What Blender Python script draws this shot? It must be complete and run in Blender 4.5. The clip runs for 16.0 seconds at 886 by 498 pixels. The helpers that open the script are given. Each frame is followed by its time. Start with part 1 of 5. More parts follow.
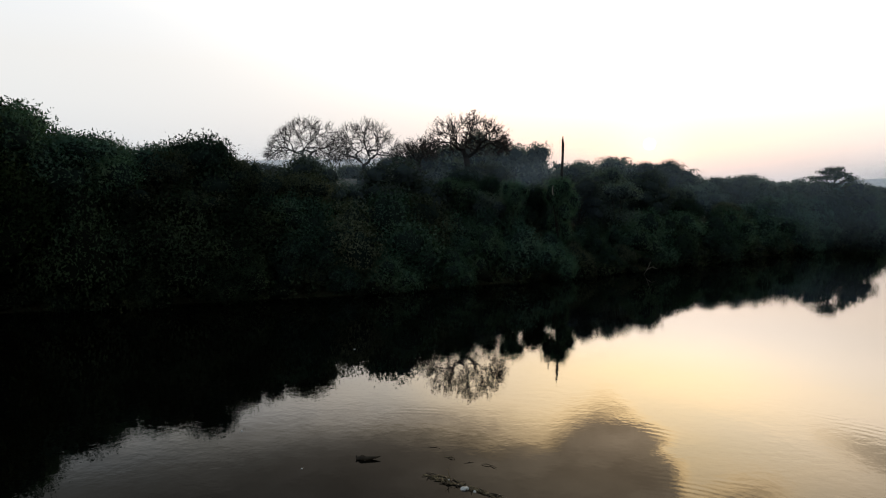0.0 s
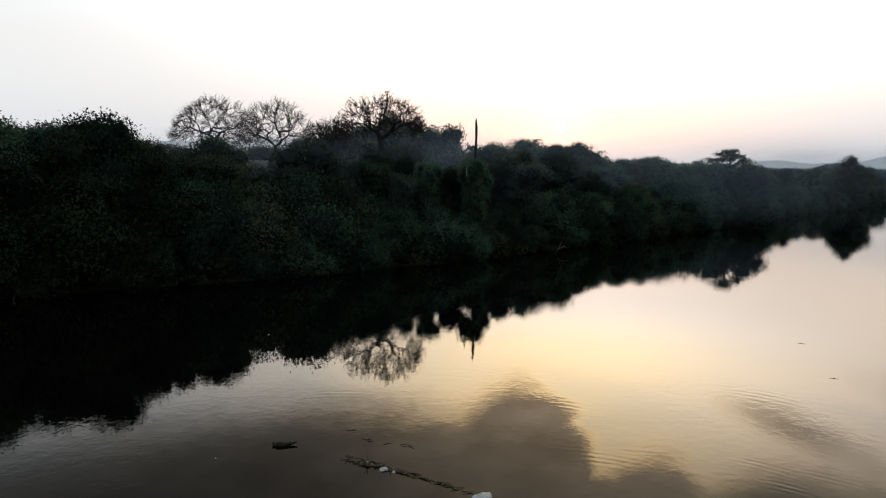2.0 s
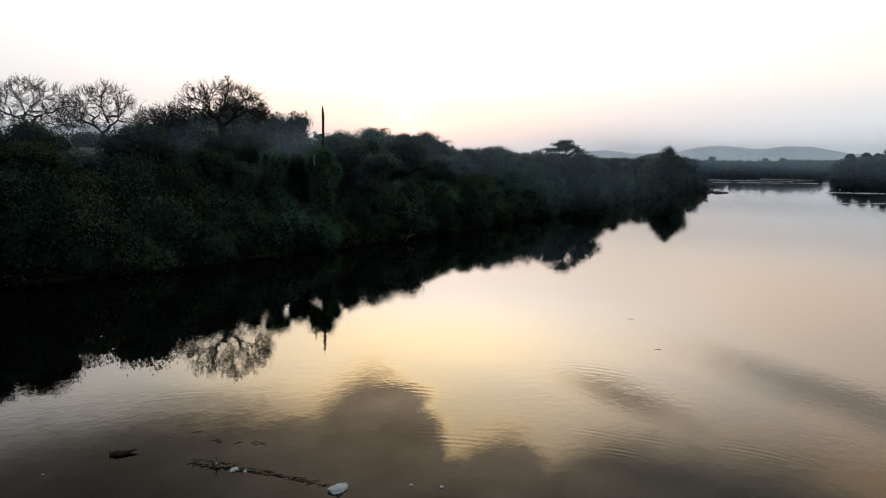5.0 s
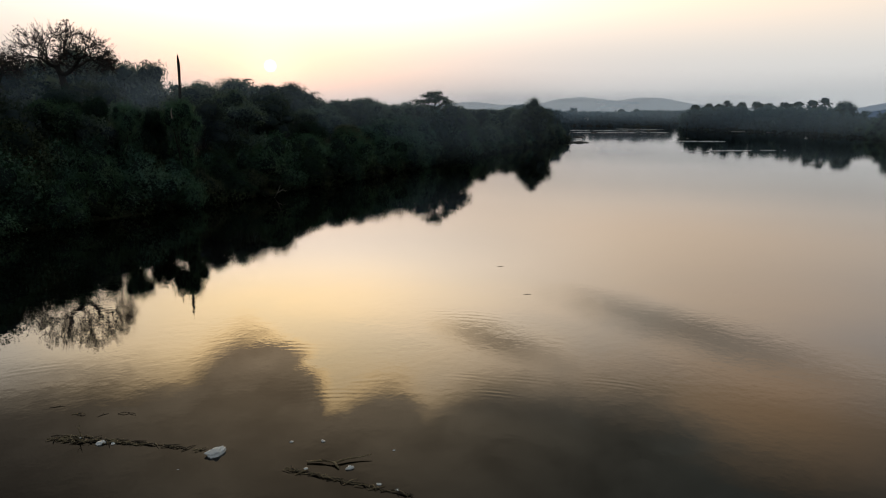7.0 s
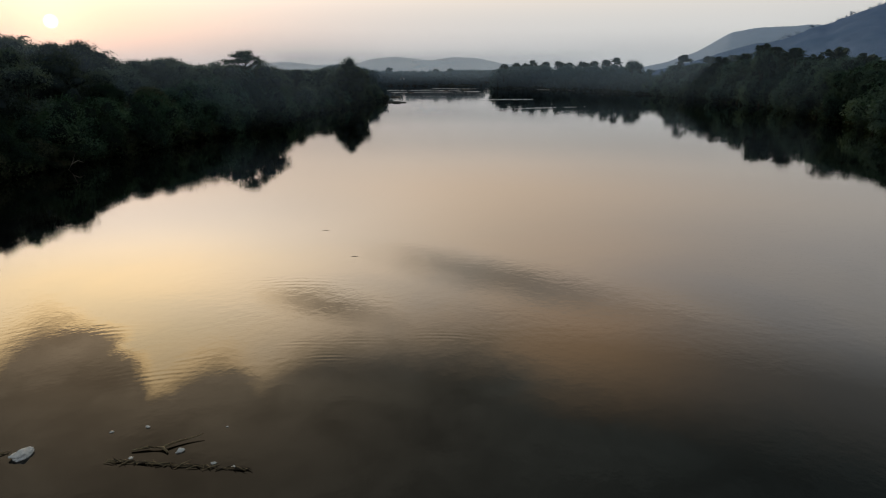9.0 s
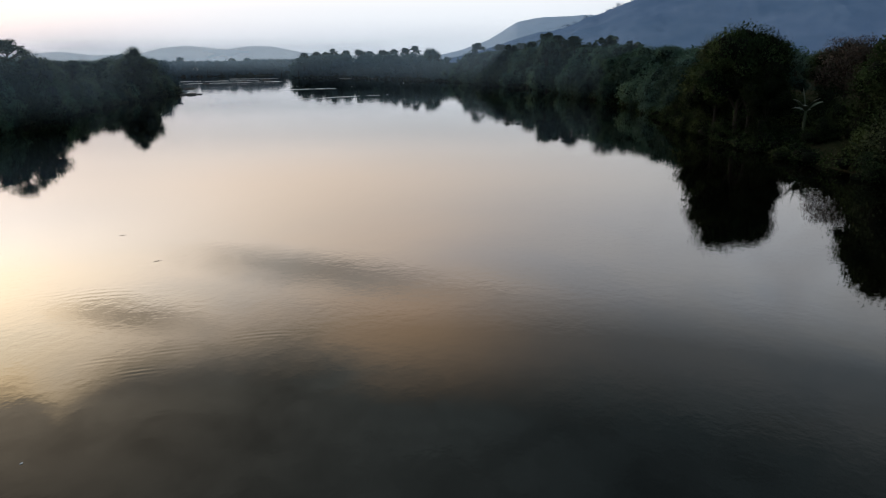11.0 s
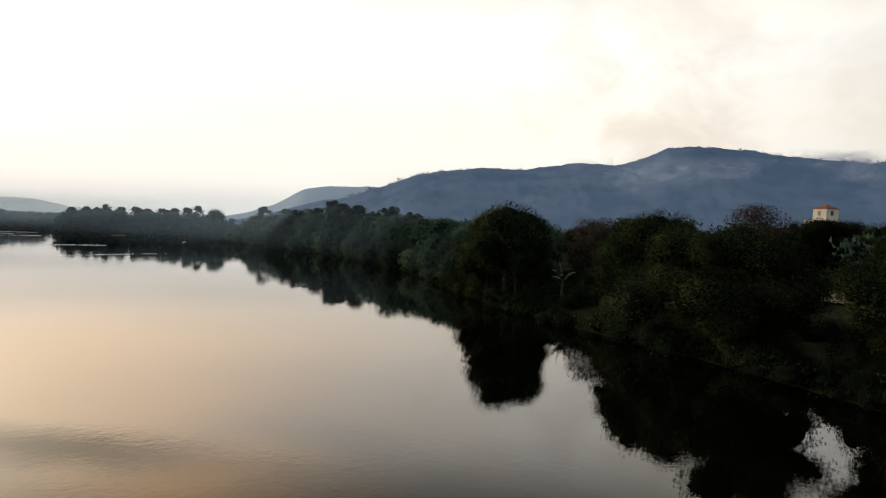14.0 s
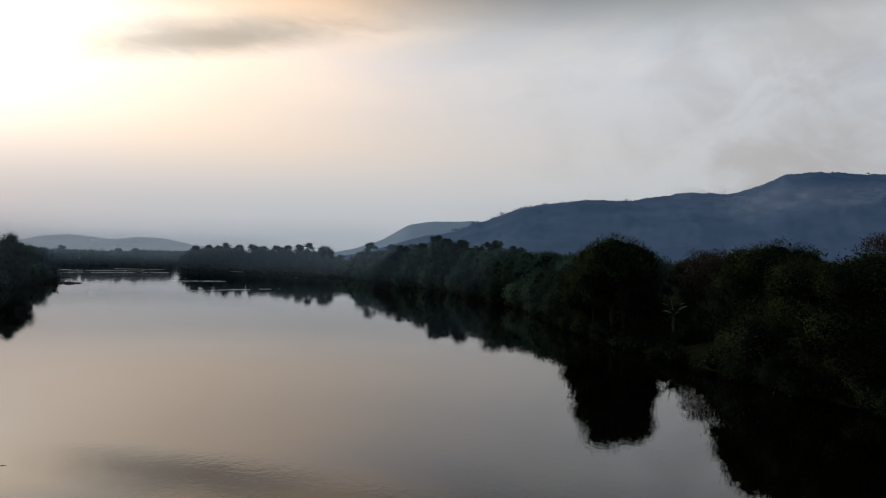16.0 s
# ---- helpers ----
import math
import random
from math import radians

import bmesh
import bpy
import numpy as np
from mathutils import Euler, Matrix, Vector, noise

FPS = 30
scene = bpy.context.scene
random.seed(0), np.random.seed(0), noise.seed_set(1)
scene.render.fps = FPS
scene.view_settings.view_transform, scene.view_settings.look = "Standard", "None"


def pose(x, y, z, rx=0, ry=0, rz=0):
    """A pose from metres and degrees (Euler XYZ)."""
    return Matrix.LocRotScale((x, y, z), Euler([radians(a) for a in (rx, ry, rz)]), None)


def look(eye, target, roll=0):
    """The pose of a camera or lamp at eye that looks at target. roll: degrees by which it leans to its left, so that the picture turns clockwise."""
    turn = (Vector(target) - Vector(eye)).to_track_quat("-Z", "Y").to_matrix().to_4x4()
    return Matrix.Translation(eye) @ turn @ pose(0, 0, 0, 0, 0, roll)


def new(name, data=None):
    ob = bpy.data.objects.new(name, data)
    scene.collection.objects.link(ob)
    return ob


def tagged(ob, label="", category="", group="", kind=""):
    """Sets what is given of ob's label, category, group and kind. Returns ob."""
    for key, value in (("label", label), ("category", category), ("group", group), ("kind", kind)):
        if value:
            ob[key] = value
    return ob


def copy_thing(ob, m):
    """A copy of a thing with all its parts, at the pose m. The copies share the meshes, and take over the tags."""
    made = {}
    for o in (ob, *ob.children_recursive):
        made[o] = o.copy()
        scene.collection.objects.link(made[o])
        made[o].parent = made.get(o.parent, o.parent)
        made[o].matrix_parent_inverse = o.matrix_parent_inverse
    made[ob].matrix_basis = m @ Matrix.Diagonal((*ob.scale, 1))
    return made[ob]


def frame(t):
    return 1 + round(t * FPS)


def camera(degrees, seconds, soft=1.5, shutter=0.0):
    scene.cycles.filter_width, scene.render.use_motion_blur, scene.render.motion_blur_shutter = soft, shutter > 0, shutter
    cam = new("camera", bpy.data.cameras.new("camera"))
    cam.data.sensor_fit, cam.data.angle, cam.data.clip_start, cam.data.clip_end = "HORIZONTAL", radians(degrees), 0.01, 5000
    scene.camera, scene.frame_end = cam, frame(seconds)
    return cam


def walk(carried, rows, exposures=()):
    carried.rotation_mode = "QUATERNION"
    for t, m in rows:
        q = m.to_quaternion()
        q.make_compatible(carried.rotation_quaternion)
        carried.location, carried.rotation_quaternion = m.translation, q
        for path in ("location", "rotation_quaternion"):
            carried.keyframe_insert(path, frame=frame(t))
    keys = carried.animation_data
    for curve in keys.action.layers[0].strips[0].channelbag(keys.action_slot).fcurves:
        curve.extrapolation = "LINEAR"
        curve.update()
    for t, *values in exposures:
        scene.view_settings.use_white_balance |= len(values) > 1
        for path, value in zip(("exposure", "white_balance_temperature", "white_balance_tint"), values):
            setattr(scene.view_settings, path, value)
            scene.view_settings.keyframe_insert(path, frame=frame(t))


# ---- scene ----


def aim(yaw, pitch, roll):
    """A pose on the bridge deck, eight metres over the water."""
    return pose(0, 0, 8, 90 + pitch, 0, yaw) @ pose(0, 0, 0, 0, 0, roll)


cam = camera(65.04, 16.0, soft=1.15)
PATH = [
    (0.0, aim(3.01, -5.23, 0.63)),
    (0.5, aim(1.46, -5.39, 0.68)),
    (1.0, aim(-0.12, -5.82, 0.57)),
    (1.5, aim(-2.29, -6.58, 0.53)),
    (2.0, aim(-3.99, -6.65, 0.58)),
    (2.5, aim(-5.86, -7.09, 0.58)),
    (3.0, aim(-8.12, -7.10, 0.96)),
    (3.5, aim(-10.80, -7.39, 1.14)),
    (3.7, aim(-11.90, -7.36, 0.99)),
    (5.8, aim(-19.40, -8.12, 0.49)),
    (6.0, aim(-20.51, -8.71, 0.39)),
    (6.5, aim(-23.86, -10.36, 0.51)),
    (7.0, aim(-26.96, -11.16, 0.48)),
    (7.5, aim(-29.99, -11.71, 0.05)),
    (8.0, aim(-33.55, -12.47, -0.55)),
    (8.5, aim(-37.65, -13.48, -0.81)),
    (9.0, aim(-41.62, -14.21, 0.16)),
    (9.2, aim(-43.05, -14.57, 0.64)),
    (11.3, aim(-59.41, -14.59, -0.24)),
    (11.5, aim(-60.84, -14.11, 0.08)),
    (12.0, aim(-66.11, -12.62, 0.65)),
    (12.5, aim(-71.85, -9.79, 1.17)),
    (13.0, aim(-74.63, -6.07, 2.02)),
    (13.5, aim(-76.30, -4.91, 2.18)),
    (14.0, aim(-74.64, -1.52, 2.15)),
    (14.5, aim(-72.52, 0.65, 1.84)),
    (15.0, aim(-70.03, 1.61, 2.10)),
    (15.5, aim(-67.67, 0.77, 1.83)),
    (16.0, aim(-66.04, 1.01, 1.54)),
]
EXPOSURE = [(0, 0.1, 6500, 10), (3.5, 0.1, 6300, 10), (6, 0.05, 6400, 10), (6.5, -0.12, 6550, 10), (7, -0.12, 6750, 10), (8, -0.24, 6950, 10), (9, -0.2, 6750, 10), (11.5, 0.35, 6100, 10),
            (12, 0.25, 6200, 10), (12.5, 0.25, 6300, 10), (13, 0.56, 6700, 10), (13.5, 0.62, 6950, 10), (14, 0.4, 7250, 10), (14.5, 0.08, 6700, 10), (15.5, -0.53, 6250, 10), (16, -0.5, 6200, 10)]
walk(cam, PATH, EXPOSURE)

SUN_AZ, SUN_EL = 76.7, 3.4


def bearing(az, el=0.0):
    a, e = radians(az), radians(el)
    return Vector((math.cos(e) * math.cos(a), math.cos(e) * math.sin(a), math.sin(e)))


def spot(az, d, z=0.0):
    return Vector((d * math.cos(radians(az)), d * math.sin(radians(az)), z))


# ---------- node helpers ----------
class Nodes:
    def __init__(self, tree):
        self.tree = tree
        tree.nodes.clear()

    def add(self, kind, **props):
        node = self.tree.nodes.new(kind)
        for key, value in props.items():
            setattr(node, key, value)
        return node

    def put(self, socket, value):
        if hasattr(value, "is_linked"):
            self.tree.links.new(value, socket)
        elif isinstance(value, (tuple, list)) and len(value) == 3 and socket.type == "RGBA":
            socket.default_value = (*value, 1)
        else:
            socket.default_value = value

    def math(self, op, a, b=0.0, c=0.0, clamp=False):
        n = self.add("ShaderNodeMath", operation=op, use_clamp=clamp)
        for i, v in enumerate((a, b, c)):
            self.put(n.inputs[i], v)
        return n.outputs[0]

    def vec(self, op, a, b=(0, 0, 0), scale=None):
        n = self.add("ShaderNodeVectorMath", operation=op)
        self.put(n.inputs[0], a)
        self.put(n.inputs[1], b)
        if scale is not None:
            self.put(n.inputs["Scale"], scale)
        return n.outputs["Value"] if op in ("DOT_PRODUCT", "LENGTH", "DISTANCE") else n.outputs[0]

    def step(self, v, lo, hi, to0=0.0, to1=1.0):
        n = self.add("ShaderNodeMapRange", interpolation_type="SMOOTHSTEP")
        for i, x in enumerate((v, lo, hi, to0, to1)):
            self.put(n.inputs[i], x)
        return n.outputs[0]

    def mix(self, f, a, b, blend="MIX"):
        n = self.add("ShaderNodeMix", data_type="RGBA", blend_type=blend)
        self.put(n.inputs[0], f)
        self.put(n.inputs[6], a)
        self.put(n.inputs[7], b)
        return n.outputs[2]

    def noise(self, vec, scale, detail=4.0, rough=0.55, distort=0.0):
        n = self.add("ShaderNodeTexNoise")
        self.put(n.inputs["Vector"], vec)
        n.inputs["Scale"].default_value = scale
        n.inputs["Detail"].default_value = detail
        n.inputs["Roughness"].default_value = rough
        n.inputs["Distortion"].default_value = distort
        return n.outputs[0]

    def ramp(self, f, stops, kind="LINEAR"):
        n = self.add("ShaderNodeValToRGB")
        self.put(n.inputs[0], f)
        while len(n.color_ramp.elements) < len(stops):
            n.color_ramp.elements.new(0.5)
        for e, (p, c) in zip(n.color_ramp.elements, stops):
            e.position, e.color = p, (*c, 1)
        n.color_ramp.interpolation = kind
        return n.outputs[0]


# ---------- sky ----------
world = bpy.data.worlds.new("dusk_sky")
scene.world = world
world.use_nodes = True
w = Nodes(world.node_tree)
way = w.add("ShaderNodeTexCoord").outputs["Generated"]
split = w.add("ShaderNodeSeparateXYZ")
w.put(split.inputs[0], way)
up = w.math("MAXIMUM", split.outputs[2], 0.0)
safe = w.math("MAXIMUM", split.outputs[2], 0.05)
plane_x, plane_y = w.math("DIVIDE", split.outputs[0], safe), w.math("DIVIDE", split.outputs[1], safe)
plane = w.add("ShaderNodeCombineXYZ")
w.put(plane.inputs[0], plane_x)
w.put(plane.inputs[1], plane_y)
plane = plane.outputs[0]


def nearness(az, el, width):
    """1 towards the bearing, falling off smoothly over about width degrees."""
    off = w.math("SUBTRACT", 1.0, w.vec("DOT_PRODUCT", way, tuple(bearing(az, el))))
    return w.math("EXPONENT", w.math("MULTIPLY", off, -1.0 / (1 - math.cos(radians(width)))))


nishita = w.add("ShaderNodeTexSky", sky_type="NISHITA", sun_disc=False, sun_elevation=radians(SUN_EL),
                sun_rotation=radians(90 - SUN_AZ), air_density=1.4, dust_density=4.0)
haze = w.ramp(up, [(0.0, (0.62, 0.67, 0.72)), (0.05, (0.73, 0.77, 0.80)), (0.16, (0.92, 0.93, 0.94)), (0.27, (1.12, 1.17, 1.24)), (0.31, (1.05, 1.10, 1.15)), (0.37, (0.42, 0.47, 0.50)),
                   (0.55, (0.20, 0.25, 0.26)), (1.0, (0.13, 0.17, 0.19))])
back = w.step(w.vec("DOT_PRODUCT", way, tuple(bearing(SUN_AZ))), -0.7, 0.3, 0.4, 0.96)
clear = w.mix(1.0, haze, w.vec("SCALE", (1, 1, 1), scale=back), "MULTIPLY")
sheen = w.math("MULTIPLY", nearness(75, 17, 21), w.step(up, 0.055, 0.30))
clear = w.mix(1.0, clear, w.vec("SCALE", w.mix(w.math("MULTIPLY", w.step(up, 0.17, 0.26), nearness(80, 17, 20)), (3.6, 3.35, 3.0), (4.7, 3.35, 1.55)), scale=sheen), "ADD")
blush = nearness(76, 4, 14)
clear = w.mix(1.0, clear, w.vec("SCALE", (0.02, 0.015, 0.01), scale=blush), "ADD")
ember = nearness(35, 22, 7)
clear = w.mix(1.0, clear, w.vec("SCALE", (0.55, 0.27, 0.07), scale=ember), "ADD")
amber = w.math("MULTIPLY", nearness(50, 15, 15), w.step(up, 0.10, 0.24))
clear = w.mix(1.0, clear, w.vec("SCALE", (0.34, 0.16, -0.03), scale=amber), "ADD")
dusty = w.math("MULTIPLY", nearness(44, 12, 24), w.step(up, 0.06, 0.17))
clear = w.mix(1.0, clear, w.vec("SCALE", (0.42, 0.18, -0.01), scale=dusty), "ADD")
halo = nearness(SUN_AZ, SUN_EL, 2.6)
clear = w.mix(1.0, clear, w.vec("SCALE", (0.34, 0.18, 0.10), scale=halo), "ADD")

drift = w.noise(plane, 0.95, 4.0, 0.55, 0.5)
drift = w.mix(w.step(drift, 0.32, 0.68), (0.92, 0.95, 0.98), (1.12, 1.07, 0.99))
clear = w.mix(w.step(up, 0.17, 0.34), clear, w.mix(1.0, clear, drift, "MULTIPLY"))
billow = w.noise(plane, 1.6, 5.0, 0.55, 0.3)
wisps = w.noise(plane, 4.5, 4.0, 0.6, 0.6)


def cloud(u, v, ru, rv, turn, soft=0.5, ragged=0.9):
    """A cloud patch on the cloud level, as a mask."""
    c, s = math.cos(radians(turn)), math.sin(radians(turn))
    dx, dy = w.math("SUBTRACT", plane_x, u), w.math("SUBTRACT", plane_y, v)
    a = w.math("ADD", w.math("MULTIPLY", dx, c / ru), w.math("MULTIPLY", dy, s / ru))
    b = w.math("ADD", w.math("MULTIPLY", dx, -s / rv), w.math("MULTIPLY", dy, c / rv))
    r = w.math("SQRT", w.math("ADD", w.math("MULTIPLY", a, a), w.math("MULTIPLY", b, b)))
    r = w.math("ADD", r, w.math("MULTIPLY", w.math("SUBTRACT", wisps, 0.5), -ragged * 1.6))
    return w.step(r, 1.0 + soft, 1.0 - soft)


masks = [w.math("MULTIPLY", cloud(1.56, 2.55, 0.13, 0.30, 8, 0.8, 0.8), 0.75), w.math("MULTIPLY", cloud(2.45, 2.32, 0.20, 0.62, 5, 0.9, 0.7), 0.62)]
# the lower edge of the cloud deck, bearing by bearing: degrees, sine of the height
DECK = [(-30, 0.43), (0, 0.425), (16, 0.42), (24, 0.42), (28, 0.42), (34, 0.418), (38, 0.412), (43, 0.383), (46, 0.368), (50, 0.365), (54, 0.362), (59, 0.358), (61, 0.368), (63, 0.386),
        (64.5, 0.388), (66, 0.372), (67.6, 0.364), (70, 0.374), (72.3, 0.384), (73.6, 0.355), (75, 0.325), (76.5, 0.302), (78, 0.287), (79.5, 0.281), (81, 0.29), (82.5, 0.306), (84, 0.325),
        (86, 0.328), (92, 0.315), (100, 0.318), (112, 0.335), (130, 0.35)]
angle = w.math("MULTIPLY", w.math("ARCTAN2", split.outputs[1], split.outputs[0]), 180 / math.pi)
ragged_az = w.math("ADD", angle, w.math("MULTIPLY", w.math("SUBTRACT", wisps, 0.5), 5.0))
edge = w.ramp(w.math("DIVIDE", w.math("ADD", ragged_az, 30.0), 160.0, clamp=True), [((az_ + 30) / 160, (e_, e_, e_)) for az_, e_ in DECK], "CARDINAL")
above = w.math("ADD", w.math("SUBTRACT", up, edge), w.math("MULTIPLY", w.math("SUBTRACT", billow, 0.5), 0.035))
above = w.math("ADD", above, w.math("MULTIPLY", w.math("SUBTRACT", wisps, 0.5), 0.035))
above = w.math("ADD", above, w.math("MULTIPLY", w.math("SUBTRACT", w.noise(plane, 11.0, 5.0, 0.6, 0.5), 0.5), 0.026))
sharp = w.math("ADD", 0.017, w.math("MULTIPLY", w.math("SUBTRACT", 1.0, nearness(74, 20, 14)), 0.015))
deck = w.step(w.math("DIVIDE", above, sharp), -1.0, 2.0)
cover = deck
for m in masks:
    cover = w.math("MAXIMUM", cover, m)
warm = nearness(74, 16, 21)
west = w.step(angle, 80, 100)
grey = w.mix(warm, w.mix(west, (0.27, 0.315, 0.30), (0.17, 0.165, 0.155)), w.mix(west, (1.15, 0.92, 0.64), (0.32, 0.27, 0.21)))
grey = w.mix(w.step(angle, 36, 12), grey, w.mix(1.0, grey, (0.55, 0.62, 0.68), "MULTIPLY"))
bank = cloud(1.38, 1.92, 0.20, 0.42, 45, 0.6, 0.8)
grey = w.mix(bank, grey, w.mix(1.0, grey, (0.72, 0.75, 0.80), "MULTIPLY"))
rear = w.step(w.vec("DOT_PRODUCT", way, tuple(bearing(SUN_AZ - 27))), -0.05, -0.6)
grey = w.mix(rear, grey, (0.28, 0.32, 0.36))
grey = w.mix(1.0, grey, w.vec("SCALE", (1, 1, 1), scale=w.step(up, 0.34, 0.56, 1.1, 0.85)), "MULTIPLY")
grey = w.mix(1.0, grey, w.vec("SCALE", (1, 1, 1), scale=w.math("MULTIPLY", w.step(billow, 0.3, 0.7, 0.72, 1.28), w.step(wisps, 0.3, 0.7, 0.85, 1.15))), "MULTIPLY")
sky = w.mix(cover, clear, grey)
lining = w.math("MULTIPLY", w.math("MULTIPLY", cover, w.math("SUBTRACT", 1.0, cover)), nearness(74, 19, 10))
sky = w.mix(1.0, sky, w.vec("SCALE", (8.0, 4.9, 1.5), scale=lining), "ADD")
thin_above = w.ramp(up, [(0.0, (1, 1, 1)), (0.10, (0.93, 0.93, 0.93)), (0.208, (0.80, 0.80, 0.80)), (0.342, (0.67, 0.67, 0.67)), (0.5, (0.60, 0.60, 0.60)), (0.65, (0.92, 0.92, 0.92)), (0.9, (1.5, 1.5, 1.5))])
sky = w.mix(1.0, sky, thin_above, "MULTIPLY")
# drifting smoke over the burning hill
smoke_noise = w.noise(w.vec("MULTIPLY", way, (1.0, 1.0, 1.5)), 8.5, 4.0, 0.55, 0.4)
smoke = w.math("MULTIPLY", w.math("MULTIPLY", nearness(-5, 8.5, 15), w.step(smoke_noise, 0.38, 0.70)), 0.6)
sky = w.mix(smoke, sky, (0.52, 0.48, 0.46))
disc = w.step(w.vec("DOT_PRODUCT", way, tuple(bearing(SUN_AZ, SUN_EL))), math.cos(radians(0.52)), math.cos(radians(0.36)))
sky = w.mix(1.0, sky, w.vec("SCALE", (1.6, 1.3, 0.7), scale=disc), "ADD")
sky = w.mix(1.0, sky, w.vec("SCALE", nishita.outputs[0], scale=0.028), "ADD")
ground_side = w.step(split.outputs[2], -0.02, 0.0, 0.25, 1.0)
sky = w.mix(1.0, sky, w.vec("SCALE", (1, 1, 1), scale=ground_side), "MULTIPLY")
shade = w.add("ShaderNodeBackground")
w.put(shade.inputs[0], sky)
shade.inputs[1].default_value = 1.0
w.put(w.add("ShaderNodeOutputWorld").inputs[0], shade.outputs[0])

lamp = bpy.data.lights.new("low_sun", "SUN")
lamp.energy, lamp.angle, lamp.color = 0.5, radians(2.0), (1.0, 0.80, 0.60)
new("low_sun", lamp).matrix_world = look(tuple(bearing(SUN_AZ, SUN_EL) * 900), (0, 0, 0))


# ---------- materials ----------
def material(name, colours, scale=3.0, rough=0.75, bump=0.0, bump_scale=20.0, metal=0.0, specular=0.3, per_object=0.0, coords="Object", island=0.0, through_light=0.0, haze=0.0):
    """A surface that varies between colours at two scales, with relief."""
    m = bpy.data.materials.new(name)
    m.use_nodes = True
    n = Nodes(m.node_tree)
    at = n.add("ShaderNodeTexCoord").outputs[coords]
    big, fine = n.noise(at, scale, 4.0), n.noise(at, scale * 9, 3.0)
    f = n.math("ADD", n.math("MULTIPLY", big, 0.7), n.math("MULTIPLY", fine, 0.3))
    k = len(colours)
    colour = n.ramp(n.step(f, 0.3, 0.7), [(i / max(1, k - 1), c) for i, c in enumerate(colours)])
    if per_object:
        rnd = n.add("ShaderNodeObjectInfo").outputs["Random"]
        colour = n.mix(1.0, colour, n.vec("SCALE", (1, 1, 1), scale=n.step(rnd, 0, 1, 1 - per_object, 1 + per_object)), "MULTIPLY")
        hue = n.add("ShaderNodeHueSaturation")
        n.put(hue.inputs["Hue"], n.math("ADD", n.math("MULTIPLY", n.math("FRACT", n.math("MULTIPLY", rnd, 7.3)), 0.06), 0.465))
        n.put(hue.inputs["Color"], colour)
        colour = hue.outputs[0]
    if island:
        rnd = n.add("ShaderNodeNewGeometry").outputs["Random Per Island"]
        colour = n.mix(1.0, colour, n.vec("SCALE", (1, 1, 1), scale=n.step(rnd, 0, 1, 1 - island, 1 + island)), "MULTIPLY")
    s = n.add("ShaderNodeBsdfPrincipled")
    n.put(s.inputs["Base Color"], colour)
    n.put(s.inputs["Roughness"], n.step(fine, 0.3, 0.7, rough - 0.08, min(1.0, rough + 0.1)))
    s.inputs["Metallic"].default_value = metal
    s.inputs["Specular IOR Level"].default_value = specular
    if bump:
        b = n.add("ShaderNodeBump")
        b.inputs["Distance"].default_value = bump
        n.put(b.inputs["Height"], n.noise(at, bump_scale, 5.0))
        n.put(s.inputs["Normal"], b.outputs[0])
    surface = s.outputs[0]
    if through_light:
        thin = n.add("ShaderNodeBsdfTranslucent")
        n.put(thin.inputs["Color"], n.mix(1.0, colour, (1.0, 1.15, 0.7), "MULTIPLY"))
        both = n.add("ShaderNodeMixShader")
        both.inputs[0].default_value = through_light
        n.put(both.inputs[1], surface)
        n.put(both.inputs[2], thin.outputs[0])
        surface = both.outputs[0]
    # stands in for aerial haze: the sky shows through the surface
    if haze:
        veil = n.add("ShaderNodeMixShader")
        veil.inputs[0].default_value = haze
        n.put(veil.inputs[1], surface)
        n.put(veil.inputs[2], n.add("ShaderNodeBsdfTransparent").outputs[0])
        surface = veil.outputs[0]
    n.put(n.add("ShaderNodeOutputMaterial").inputs[0], surface)
    return m


# Near-bank leaves: shade is in the colour, darkened to keep backlit growth near black.
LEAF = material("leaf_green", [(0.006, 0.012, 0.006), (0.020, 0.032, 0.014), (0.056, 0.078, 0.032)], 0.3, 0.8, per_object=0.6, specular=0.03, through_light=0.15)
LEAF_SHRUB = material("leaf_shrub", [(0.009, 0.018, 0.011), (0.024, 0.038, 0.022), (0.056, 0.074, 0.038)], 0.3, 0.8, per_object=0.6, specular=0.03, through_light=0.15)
LEAF_BROWN = material("leaf_olive", [(0.046, 0.062, 0.044), (0.076, 0.092, 0.062), (0.110, 0.122, 0.078)], 0.3, 0.8, per_object=0.5, specular=0.03, through_light=0.2)
LEAF_SOFT = material("leaf_soft_green", [(0.030, 0.066, 0.050), (0.060, 0.112, 0.082), (0.108, 0.160, 0.100)], 0.3, 0.8, per_object=0.55, specular=0.03, through_light=0.2)
# Haze painted into the leaves: paler and bluer copies for farther trees.
LEAF_HAZED_DEEP = material("leaf_deep_green", [(0.028, 0.058, 0.056), (0.056, 0.098, 0.088), (0.092, 0.136, 0.108)], 0.25, 0.85, per_object=0.5, specular=0.03, through_light=0.3)
LEAF_HAZED_MID = material("leaf_blue_green", [(0.054, 0.082, 0.084), (0.094, 0.126, 0.122), (0.132, 0.164, 0.146)], 0.25, 0.85, per_object=0.5, specular=0.03, through_light=0.4)
LEAF_HAZED_BACK = material("leaf_dusty_green", [(0.090, 0.110, 0.122), (0.126, 0.148, 0.156), (0.164, 0.178, 0.176)], 0.25, 0.9, per_object=0.4, specular=0.0, through_light=0.5)
LEAF_HAZED_FAR = material("leaf_far", [(0.058, 0.092, 0.122), (0.082, 0.122, 0.156)], 0.2, 0.9, per_object=0.2, specular=0.0, through_light=0.5)
